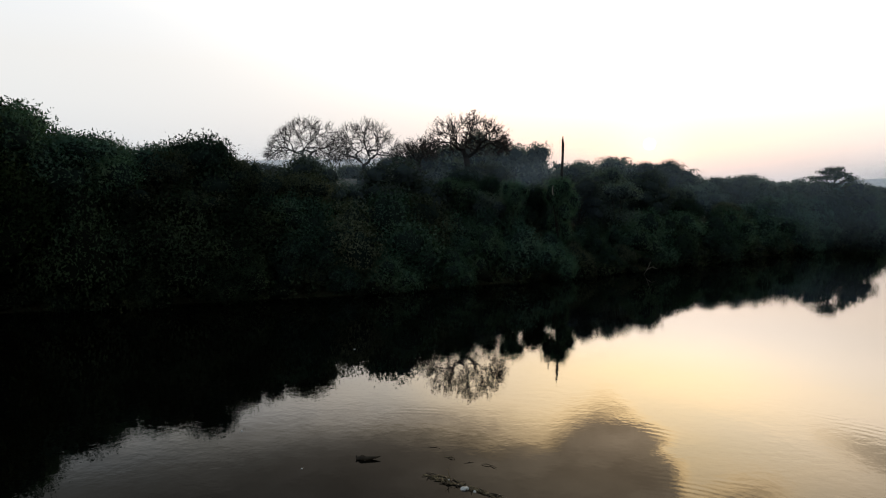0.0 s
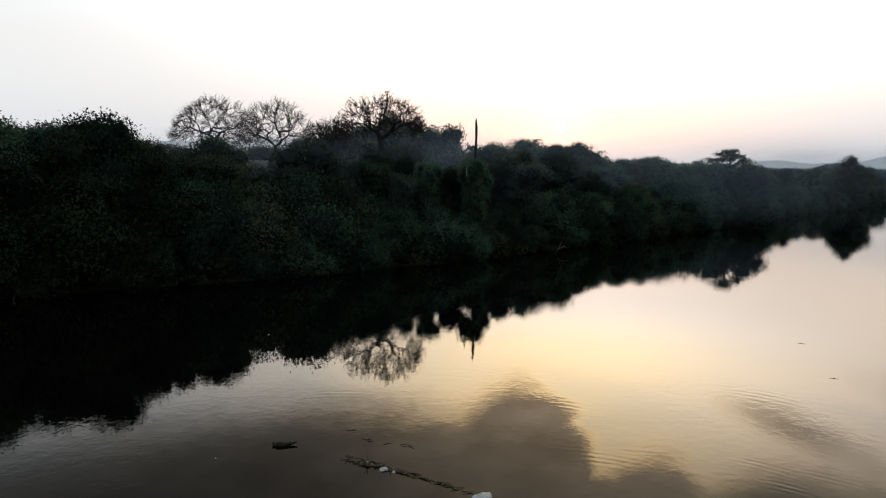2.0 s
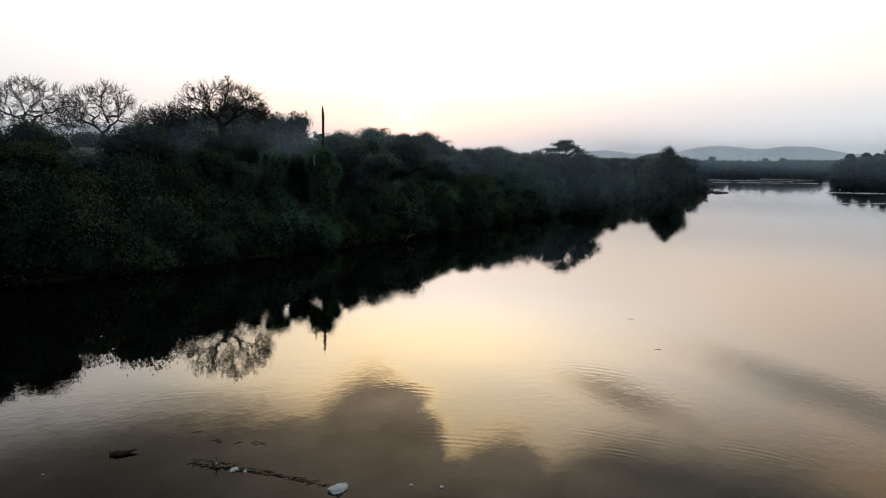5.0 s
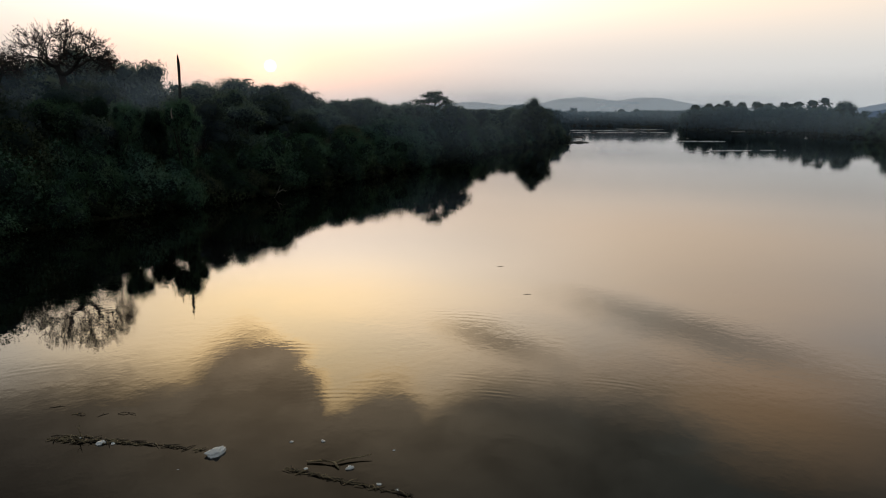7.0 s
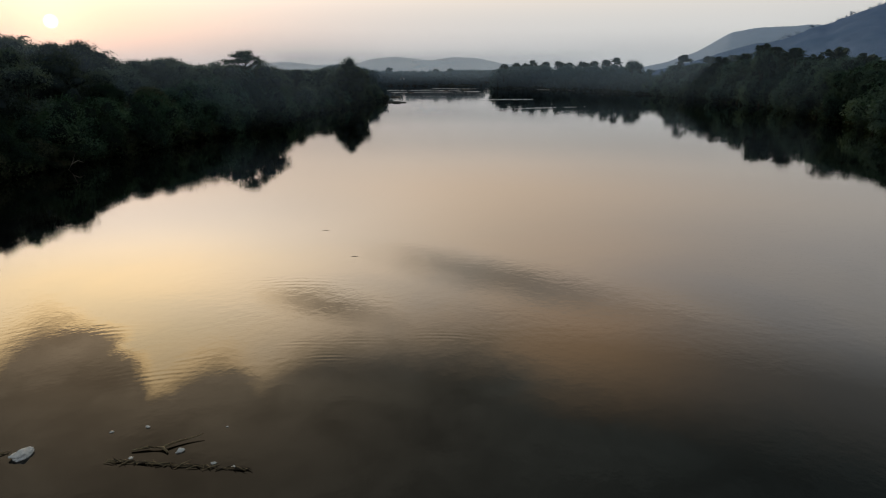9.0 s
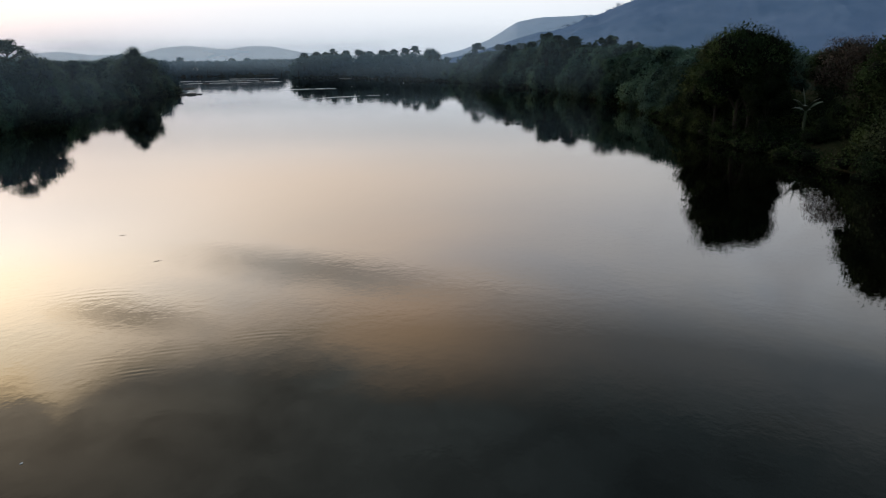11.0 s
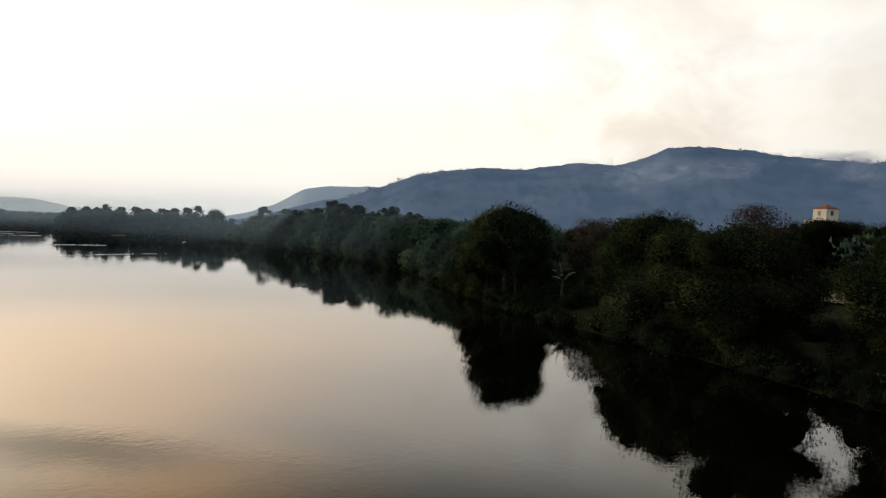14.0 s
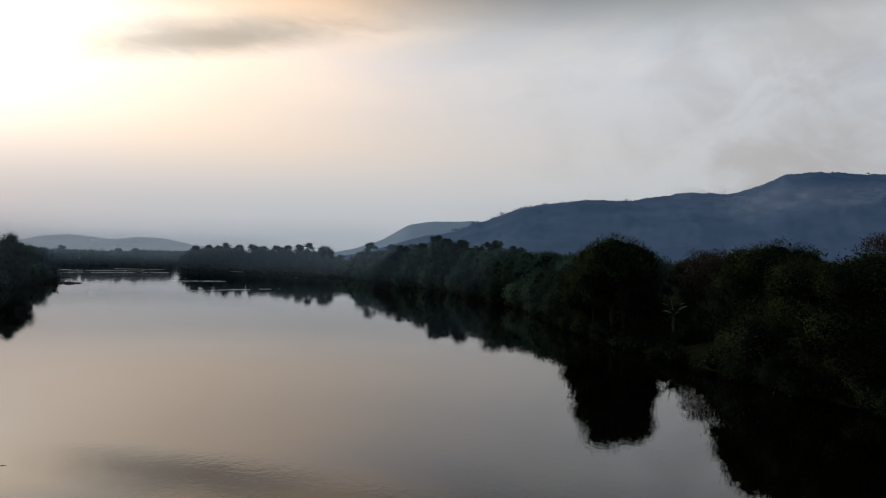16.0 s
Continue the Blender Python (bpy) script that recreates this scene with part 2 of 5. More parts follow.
# Shade inside the crowns, painted as dark cores; the last is paled for haze.
CORE_SHADE = material("inner_twigs", [(0.003, 0.005, 0.003), (0.007, 0.010, 0.006)], 0.8, 0.9, specular=0.05)
CORE_SHADE_SOFT = material("inner_twigs_soft", [(0.010, 0.018, 0.016), (0.020, 0.030, 0.026)], 0.8, 0.95, specular=0.0)
CORE_SHADE_HAZED = material("inner_twigs_hazy", [(0.030, 0.044, 0.048), (0.048, 0.064, 0.068)], 0.8, 0.95, specular=0.0)
LEAF_DRY = material("leaf_dry", [(0.040, 0.030, 0.026), (0.062, 0.044, 0.034)], 0.6, 0.75, per_object=0.15, island=0.3)
LEAF_BANANA = material("leaf_banana", [(0.03, 0.05, 0.025), (0.08, 0.11, 0.06)], 1.2, 0.45)
FROND = material("frond_green", [(0.020, 0.040, 0.026), (0.036, 0.060, 0.036)], 1.0, 0.7, per_object=0.2, specular=0.1)
BARK = material("bark", [(0.018, 0.015, 0.012), (0.036, 0.030, 0.024)], 2.0, 0.9, 0.02, 14.0)
BARK_BARE = material("bark_bare", [(0.016, 0.014, 0.013), (0.032, 0.028, 0.026)], 2.0, 0.9)
GROUND = material("bank_soil", [(0.022, 0.026, 0.014), (0.040, 0.040, 0.024), (0.070, 0.060, 0.038)], 0.15, 0.95, 0.05, 3.0, specular=0.0)
FIELD = material("dry_field", [(0.20, 0.16, 0.10), (0.28, 0.23, 0.15)], 0.4, 0.95, 0.03, 6.0)
# Blue and pale distance haze is painted into the three hill colours.
HAZED_HILL = material("forest_hill", [(0.112, 0.190, 0.345), (0.146, 0.226, 0.390), (0.180, 0.262, 0.435)], 0.012, 0.95, 1.2, 0.12, specular=0.0)
HAZED_FAR_HILL = material("far_hill", [(0.55, 0.64, 0.76), (0.62, 0.70, 0.80)], 0.003, 0.95, 6.0, 0.01, specular=0.0, haze=0.3)
HAZED_SPUR = material("hazy_spur", [(0.46, 0.58, 0.78), (0.52, 0.64, 0.84)], 0.012, 0.95, 2.0, 0.12, specular=0.0)
ROCK = material("wet_rock", [(0.05, 0.048, 0.045), (0.10, 0.095, 0.09)], 0.8, 0.7, 0.05, 5.0)


def water_material():
    m = bpy.data.materials.new("river_water")
    m.use_nodes = True
    n = Nodes(m.node_tree)
    at = n.add("ShaderNodeNewGeometry").outputs["Position"]
    xyz = n.add("ShaderNodeSeparateXYZ")
    n.put(xyz.inputs[0], at)
    silt = n.noise(at, 0.03, 4.0)
    colour = n.ramp(silt, [(0.35, (0.0010, 0.0013, 0.0010)), (0.65, (0.0022, 0.0020, 0.0013))])
    swell = n.math("MULTIPLY", n.math("SUBTRACT", n.noise(at, 2.4, 2.0), 0.5), 0.0022)
    swell = n.math("ADD", swell, n.math("MULTIPLY", n.math("SUBTRACT", n.noise(at, 0.55, 1.0), 0.5), 0.0016))
    swell = n.math("ADD", swell, n.math("MULTIPLY", n.math("SUBTRACT", n.noise(at, 7.0, 1.0), 0.5), 0.0005))
    calm = n.noise(at, 0.11, 2.0)
    height = n.math("MULTIPLY", swell, n.step(calm, 0.35, 0.65, 0.35, 1.3))

    def packet(x, y, rx, ry, turn, length, amp):
        """A short train of ripples."""
        nonlocal height
        c, s = math.cos(radians(turn)), math.sin(radians(turn))
        dx, dy = n.math("SUBTRACT", xyz.outputs[0], x), n.math("SUBTRACT", xyz.outputs[1], y)
        a = n.math("ADD", n.math("MULTIPLY", dx, c), n.math("MULTIPLY", dy, s))
        b = n.math("ADD", n.math("MULTIPLY", dx, -s), n.math("MULTIPLY", dy, c))
        bow = n.math("ADD", b, n.math("MULTIPLY", n.math("MULTIPLY", a, a), 0.10))
        r = n.math("ADD", n.math("POWER", n.math("DIVIDE", a, rx), 2.0), n.math("POWER", n.math("DIVIDE", b, ry), 2.0))
        fade = n.math("EXPONENT", n.math("MULTIPLY", r, -1.0))
        wave = n.math("SINE", n.math("MULTIPLY", n.math("ADD", bow, n.math("MULTIPLY", silt, 0.6)), 2 * math.pi / length))
        height = n.math("ADD", height, n.math("MULTIPLY", n.math("MULTIPLY", wave, fade), amp))

    for p in ((13.2, 23.3, 1.5, 0.8, -40, 0.42, 0.00043), (12.2, 24.9, 0.9, 0.5, -35, 0.40, 0.00028), (5.6, 18.3, 0.9, 0.55, -20, 0.30, 0.00047), (6.8, 18.7, 0.9, 0.35, -10, 0.32, 0.00023),
              (6.1, 22.4, 0.7, 0.6, -30, 0.36, 0.00031), (3.5, 24.4, 0.8, 0.5, 0, 0.38, 0.00023), (9.9, 17.6, 0.7, 0.35, -40, 0.28, 0.00031), (10.0, 16.2, 0.5, 0.35, -40, 0.26, 0.00031),
              (11.4, 16.7, 0.7, 0.3, -40, 0.28, 0.00028), (13.7, 15.3, 0.9, 0.4, -45, 0.28, 0.00035), (13.0, 19.3, 0.5, 0.3, -45, 0.3, 0.00023), (-2.0, 24.0, 1.2, 0.5, 0, 0.35, 0.00023)):
        packet(*p)
    # shallow riffles where the river runs over rocks
    down = n.vec("DOT_PRODUCT", at, (0.73, 0.68, 0))
    across = n.vec("DOT_PRODUCT", at, (0.68, -0.73, 0))
    lanes = n.add("ShaderNodeCombineXYZ")
    n.put(lanes.inputs[0], n.math("MULTIPLY", across, 0.022))
    n.put(lanes.inputs[1], n.math("MULTIPLY", down, 0.10))
    band = n.math("MULTIPLY", n.step(down, 195, 290, 0.0, 0.09), n.step(down, 430, 380))
    streak = n.math("ADD", n.noise(lanes.outputs[0], 1.0, 3.0, 0.55, 0.2), band)
    rapid = n.math("MULTIPLY", n.step(streak, 0.64, 0.72), n.step(down, 190, 215))
    chop = n.math("MULTIPLY", n.math("MULTIPLY", n.noise(at, 0.9, 2.0), 0.022), rapid)
    height = n.math("ADD", height, chop)
    b = n.add("ShaderNodeBump")
    b.inputs["Strength"].default_value = 1.0
    b.inputs["Distance"].default_value = 1.0
    n.put(b.inputs["Height"], height)
    s = n.add("ShaderNodeBsdfPrincipled")
    n.put(s.inputs["Base Color"], colour)
    s.inputs["Roughness"].default_value = 0.012
    s.inputs["IOR"].default_value = 1.42
    n.put(s.inputs["Normal"], b.outputs[0])
    n.put(n.add("ShaderNodeOutputMaterial").inputs[0], s.outputs[0])
    return m


WATER = water_material()
PLASTER = material("cream_plaster", [(0.62, 0.58, 0.50), (0.74, 0.71, 0.64)], 0.5, 0.85, 0.004, 30.0)
ROOF = material("red_tile", [(0.20, 0.085, 0.065), (0.28, 0.125, 0.095)], 1.5, 0.85, 0.01, 20.0)
GLASS = material("dark_glass", [(0.012, 0.013, 0.015), (0.02, 0.021, 0.024)], 1.0, 0.15, specular=0.5)
WOOD = material("window_wood", [(0.12, 0.08, 0.05), (0.20, 0.13, 0.08)], 3.0, 0.8)
PLASTIC = material("white_plastic", [(0.66, 0.67, 0.70), (0.84, 0.85, 0.86)], 5.0, 0.45, 0.01, 30.0)
DRIFT = material("wet_driftwood", [(0.018, 0.013, 0.009), (0.05, 0.036, 0.022)], 4.0, 0.6, 0.004, 40.0)
STRAW = material("dead_stalks", [(0.16, 0.12, 0.07), (0.30, 0.24, 0.15)], 6.0, 0.8)
ASH = material("pale_dead_wood", [(0.20, 0.18, 0.15), (0.34, 0.31, 0.27)], 3.0, 0.9)
SAND = material("river_sand", [(0.16, 0.155, 0.145), (0.24, 0.23, 0.215)], 0.4, 0.95, 0.02, 8.0)


# ---------- mesh helpers ----------
def mesh_of(name, verts, faces, material_, smooth=False):
    me = bpy.data.meshes.new(name)
    me.from_pydata([tuple(v) for v in verts], [], faces)
    me.materials.append(material_)
    if smooth:
        me.polygons.foreach_set("use_smooth", [True] * len(me.polygons))
    me.update()
    return me


def part(name, bm, material_, parent, label=""):
    """Links a bmesh, or a mesh, as one part of a thing."""
    if isinstance(bm, bmesh.types.BMesh):
        me = bpy.data.meshes.new(name)
        bm.to_mesh(me)
        bm.free()
        me.materials.append(material_)
    else:
        me = bm
    ob = new(name, me)
    ob.parent = parent
    return tagged(ob, label=label)


class Shape:
    """Collects verts and faces."""
    def __init__(self):
        self.v, self.f = [], []

    def tube(self, path, radii, sides=6):
        rings = []
        for i, p in enumerate(path):
            p = Vector(p)
            t = Vector(path[min(i + 1, len(path) - 1)]) - Vector(path[max(i - 1, 0)])
            t.normalize()
            a = t.orthogonal().normalized() if abs(t.z) < 0.9 else t.cross(Vector((0, 1, 0))).normalized()
            b = t.cross(a)
            k = len(self.v)
            for j in range(sides):
                w_ = 2 * math.pi * j / sides
                self.v.append(p + (a * math.cos(w_) + b * math.sin(w_)) * radii[i])
            rings.append(k)
        for k0, k1 in zip(rings, rings[1:]):
            for j in range(sides):
                j2 = (j + 1) % sides
                self.f.append((k0 + j, k0 + j2, k1 + j2, k1 + j))
        self.f.append(tuple(rings[-1] + j for j in range(sides)))

    def mesh(self, name, mat, smooth=True):
        return mesh_of(name, self.v, self.f, mat, smooth)


def unit_ball(fine):
    bm = bmesh.new()
    bmesh.ops.create_icosphere(bm, subdivisions=fine, radius=1)
    v = np.array([x.co[:] for x in bm.verts])
    f = np.array([[x.index for x in t.verts] for t in bm.faces])
    bm.free()
    return v, f


BALLS = {False: unit_ball(2), True: unit_ball(3)}


def leaf_mesh(name, seed, lobes, n, size, mat, droop=0.0, per=10, spread=0.45, base=None, fill=0.62, core=0.6, near=True):
    """Many small leaves in clusters over the shells of lobes, round dense uneven masses of inner foliage, mostly in a
    painted shade tone.
    """
    rng = np.random.default_rng(seed)
    lob = np.array(lobes)
    area = (lob[:, 3] * lob[:, 4] + lob[:, 3] * lob[:, 5] + lob[:, 4] * lob[:, 5])
    m = n // per
    which = rng.choice(len(lob), m, p=area / area.sum())
    u = rng.normal(size=(m, 3))
    u /= np.linalg.norm(u, axis=1)[:, None]
    r = fill + (1.10 - fill) * rng.random(m) ** 0.8
    centre = lob[which, :3] + u * lob[which, 3:] * r[:, None]
    if base is not None:
        keep = centre[:, 2] > base
        centre, u = centre[keep], u[keep]
    c = np.repeat(centre, per, 0) + rng.normal(size=(len(centre) * per, 3)) * spread * np.array((1, 1, 0.7))
    out = np.repeat(u, per, 0)
    k = len(c)
    axis = rng.normal(size=(k, 3)) + out * 0.5
    axis[:, 2] -= droop
    axis /= np.linalg.norm(axis, axis=1)[:, None]
    side = np.cross(axis, rng.normal(size=(k, 3)) + np.array((0, 0, 1.2)))
    side /= np.linalg.norm(side, axis=1)[:, None] + 1e-9
    nor = np.cross(side, axis)
    s = size * (0.55 + 0.9 * rng.random(k))[:, None]
    verts = np.empty((k, 3, 3))
    verts[:, 0] = c - axis * s * 0.7 + side * s * 0.5
    verts[:, 1] = c - axis * s * 0.7 - side * s * 0.5
    verts[:, 2] = c + axis * s
    turned = (nor * out).sum(1) > 0
    verts[turned, 0], verts[turned, 1] = verts[turned, 1].copy(), verts[turned, 0].copy()
    soft = out + np.array((0, 0, 0.3)) + nor * np.sign((nor * out).sum(1))[:, None] * 0.12
    soft = np.repeat(soft / np.linalg.norm(soft, axis=1)[:, None], 3, 0)
    verts, faces = verts.reshape(-1, 3), np.arange(k * 3).reshape(-1, 3)
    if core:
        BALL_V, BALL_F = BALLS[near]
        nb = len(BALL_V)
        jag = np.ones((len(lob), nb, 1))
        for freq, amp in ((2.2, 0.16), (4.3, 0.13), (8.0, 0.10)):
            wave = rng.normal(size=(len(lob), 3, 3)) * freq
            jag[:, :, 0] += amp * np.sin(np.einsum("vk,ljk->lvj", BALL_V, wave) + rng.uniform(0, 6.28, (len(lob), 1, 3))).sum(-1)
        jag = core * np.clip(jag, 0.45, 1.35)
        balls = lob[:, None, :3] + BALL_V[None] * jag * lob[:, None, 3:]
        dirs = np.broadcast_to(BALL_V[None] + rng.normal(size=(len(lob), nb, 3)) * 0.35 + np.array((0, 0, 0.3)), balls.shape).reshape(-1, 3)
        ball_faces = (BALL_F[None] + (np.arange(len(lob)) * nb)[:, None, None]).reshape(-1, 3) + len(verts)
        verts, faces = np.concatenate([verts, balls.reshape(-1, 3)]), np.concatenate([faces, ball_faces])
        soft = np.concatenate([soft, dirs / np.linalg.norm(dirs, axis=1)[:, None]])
    if base is not None:
        verts[:, 2] = np.maximum(verts[:, 2], base - 0.2)
    me = bpy.data.meshes.new(name)
    me.vertices.add(len(verts))
    me.vertices.foreach_set("co", verts.reshape(-1))
    me.loops.add(len(faces) * 3)
    me.loops.foreach_set("vertex_index", faces.reshape(-1))
    me.polygons.add(len(faces))
    me.polygons.foreach_set("loop_start", np.arange(len(faces)) * 3)
    me.polygons.foreach_set("loop_total", np.full(len(faces), 3))
    me.update(calc_edges=True)
    me.polygons.foreach_set("use_smooth", [True] * len(faces))
    me.normals_split_custom_set_from_vertices(soft)
    me.materials.append(mat)
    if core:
        # the core gets the painted shade that goes with its leaves
        me.materials.append(CORE_SHADE if mat in (LEAF, LEAF_SHRUB) else CORE_SHADE_SOFT if mat in (LEAF_SOFT, LEAF_BROWN, LEAF_HAZED_DEEP) else mat if mat is LEAF_HAZED_FAR else CORE_SHADE_HAZED)
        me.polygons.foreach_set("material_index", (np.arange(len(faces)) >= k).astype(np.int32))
    return me


def crown_lobes(rng, h, wide, low, count, flat=0.8):
    """Uneven lobes of a crown between low and h, about wide across."""
    lobes = []
    mid, half = (low + h) / 2, (h - low) / 2
    for i in range(count):
        a = rng.uniform(0, 2 * math.pi)
        t = rng.uniform(-0.75, 0.8)
        ring = math.sqrt(max(0.05, 1 - t * t)) * rng.uniform(0.35, 0.75)
        r = wide / 2 * rng.uniform(0.30, 0.48)
        z = mid + t * half
        z = min(z, h - r * flat * 0.9)
        lobes.append((math.cos(a) * ring * wide / 2, math.sin(a) * ring * wide / 2, z, r, r, r * flat))
    lobes.append((0, 0, h - wide * 0.2, wide * 0.22, wide * 0.22, wide * 0.2))
    return lobes


def make_tree(seed, h, wide, low, leaves, size, mat, label, count=12, trunk=0.22, name="tree", droop=0.0, flat=0.8, per=10, spread=0.4, core=0.6, near=True):
    """One broadleaf tree: trunk with limbs, and a crown of clustered leaves."""
    rng = random.Random(seed)
    tree = new(name)
    lobes = crown_lobes(rng, h, wide, low, count, flat)
    wood = Shape()
    lean = Vector((rng.uniform(-0.5, 0.5), rng.uniform(-0.5, 0.5), 0))
    fork = Vector((0, 0, max(0.8, low + (h - low) * 0.15))) + lean * 0.4
    wood.tube([Vector((0, 0, -0.4)), fork * 0.5 + lean * 0.1, fork, fork + Vector((0, 0, (h - fork.z) * 0.6)) + lean],
              [trunk * 1.35, trunk, trunk * 0.85, trunk * 0.25], 7)
    for lobe in lobes[:8]:
        end = Vector(lobe[:3])
        knee = fork.lerp(end, 0.5) + Vector((0, 0, 0.35))
        wood.tube([fork - Vector((0, 0, 0.2)), knee, end], [trunk * 0.55, trunk * 0.36, trunk * 0.12], 5)
    part("trunk", wood.mesh("trunk", BARK), None, tree)
    part("crown", leaf_mesh("crown", seed, lobes, leaves, size, mat, droop, per, spread, core=core, near=near), None, tree)
    return tagged(tree, label, "tree" if name == "tree" else "shrub")


def make_shrub(seed, h, wide, leaves, size, mat, label, droop=0.3, per=10, near=True):
    """A shrub that is leafy down to the ground, on several stems."""
    rng = random.Random(seed)
    shrub = new("shrub")
    lobes = []
    for i in range(11):
        a, q = rng.uniform(0, 2 * math.pi), rng.uniform(0.1, 0.62)
        r = wide * rng.uniform(0.17, 0.27)
        top = h * (1 - 0.75 * q * q) * rng.uniform(0.75, 1.0)
        z = rng.uniform(0.25, 1.0) * max(0.3, top - r * 0.9)
        lobes.append((math.cos(a) * q * wide * 0.62, math.sin(a) * q * wide * 0.62, z, r, r, r * rng.uniform(0.75, 1.15)))
    lobes.append((0, 0, h * 0.62, wide * 0.24, wide * 0.24, h * 0.38))
    wood = Shape()
    for lobe in lobes[:7]:
        end = Vector(lobe[:3])
        wood.tube([(rng.uniform(-0.25, 0.25), rng.uniform(-0.25, 0.25), -0.6), end * 0.5 + Vector((0, 0, 0.3)), end], [0.09, 0.06, 0.02], 5)
    part("stems", wood.mesh("stems", BARK), None, shrub)
    part("crown", leaf_mesh("crown", seed, lobes, leaves, size, mat, droop, per, 0.34, base=-0.2, near=near), None, shrub)
    return tagged(shrub, label, "shrub")


def place(ob, x, y, z, turn=0.0, s=1.0, sz=None, sy=None):
    return pose(x, y, z, 0, 0, turn) @ Matrix.Diagonal((s, sy or s, sz or s, 1))


# ---------- the river's plan ----------
LEFT = [(-900, -560), (-300, -160), (-110, -22), (-60, 16), (-29, 40), (-8, 50), (10, 63), (30, 80), (64, 114), (100, 146), (127, 169),
        (150, 205), (195, 285), (262, 362), (300, 350), (327, 337), (350, 352), (392, 420), (410, 520), (380, 900)]
RIGHT = [(470, 900), (490, 560), (440, 415), (345, 330), (276, 272), (288, 245), (262, 184), (246, 154), (216, 123), (183, 81), (125, 40), (73, 13.5),
         (55, 0), (46, -7), (37, -12.5), (10, -40), (-60, -100), (-250, -260), (-860, -660)]
RIVER = np.array(LEFT + RIGHT, float)


def shore(x, y):
    """Metres to the shore: above nought on land, below on the river."""
    p = np.stack([np.ravel(x), np.ravel(y)], 1)
    a, b = RIVER, np.roll(RIVER, -1, 0)
    best = np.full(len(p), 1e9)
    inside = np.zeros(len(p), bool)
    for p0, p1 in zip(a, b):
        d = p1 - p0
        t = np.clip(((p - p0) @ d) / (d @ d), 0, 1)
        q = p0 + t[:, None] * d
        best = np.minimum(best, np.hypot(*(p - q).T))
        cross = (p0[1] > p[:, 1]) != (p1[1] > p[:, 1])
        with np.errstate(divide="ignore", invalid="ignore"):
            inside ^= cross & (p[:, 0] < (p1[0] - p0[0]) * (p[:, 1] - p0[1]) / (p1[1] - p0[1]) + p0[0])
    return np.where(inside, -best, best).reshape(np.shape(x))


def land(x, y):
    d = shore(np.asarray(x, float), np.asarray(y, float))
    rise = np.where(d < 0, np.maximum(d * 0.35, -2.5), np.minimum(d * 0.35, 1.2) + np.clip((d - 3) / 22, 0, 1) * 1.3)
    return rise + np.clip((d - 60) / 300, 0, 1) * 4.0 + np.sin(np.asarray(x) * 0.21) * np.cos(np.asarray(y) * 0.17) * 0.15 * (d > 1)


def land_at(x, y):
    return float(land(np.array([x]), np.array([y]))[0])


def build_ground():
    radii = np.concatenate([np.arange(4, 120, 3.0), 120 * 1.045 ** np.arange(0, 85)])
    az = np.radians(np.concatenate([np.arange(-40, 140, 1.0), np.arange(140, 320, 5.0)]))
    r, a = np.meshgrid(radii, az, indexing="ij")
    x, y = r * np.cos(a), r * np.sin(a)
    z = land(x, y)
    nr, na = r.shape
    verts = np.stack([x, y, z], -1).reshape(-1, 3).tolist() + [[0, 0, -2.5]]
    faces = [(i * na + j, (i + 1) * na + j, (i + 1) * na + (j + 1) % na, i * na + (j + 1) % na) for i in range(nr - 1) for j in range(na)]
    faces += [(len(verts) - 1, j, (j + 1) % na) for j in range(na)]
    return tagged(new("ground", mesh_of("ground", verts, faces, GROUND, True)), "brown earth banks of a river with dry grass", "ground", kind="structure")


build_ground()
reach = 4800.0
tagged(new("water", mesh_of("water", [(-reach, -reach, 0), (reach, -reach, 0), (reach, reach, 0), (-reach, reach, 0)], [(0, 1, 2, 3)], WATER)),
       "calm dark river water mirroring the dusk sky", "river", kind="structure")


# ---------- hills ----------
def build_hill(name, profile, near, ridge, mat, label, rough=1.0, step=0.25):
    """A ridge whose skyline rises over the horizon by the profile's degrees, bearing by bearing."""
    pa, pe = [p[0] for p in profile], [p[1] for p in profile]
    az = np.arange(min(pa), max(pa) + 0.01, step)
    top = np.interp(az, sorted(pa), [e for _, e in sorted(zip(pa, pe))])
    rows = 80 if rough > 0.5 else 26
    verts, faces = [], []
    for i in range(rows):
        t = i / (rows - 1) * (1.35 if rough > 0.3 else 1.0)
        for a, e in zip(az, top):
            d = near + (ridge - near) * t
            crest = 8 + ridge * math.tan(radians(max(0.05, e - 0.14 * rough)))
            shape = math.sin(min(t, 1) * math.pi / 2) ** 1.25 if t <= 1 else 1 - (t - 1) * 0.9
            p = spot(a, d)
            bumps = noise.fractal(Vector((p.x, p.y, 0)) * 0.004, 0.9, 2.1, 5) * 0.10 * crest * math.sin(min(t, 1) * math.pi) * rough
            trees = (noise.noise(Vector((p.x, p.y, 5)) * 0.05) * 2.0 + noise.noise(Vector((p.x, p.y, 9)) * 0.13) * 2.6) * rough * (crest > 20)
            verts.append((p.x, p.y, 1.0 + (crest - 1) * shape + bumps + trees))
    n = len(az)
    for i in range(rows - 1):
        for j in range(n - 1):
            faces.append((i * n + j, (i + 1) * n + j, (i + 1) * n + j + 1, i * n + j + 1))
    return tagged(new(name, mesh_of(name, verts, faces, mat, True)), label, "hill", kind="structure")


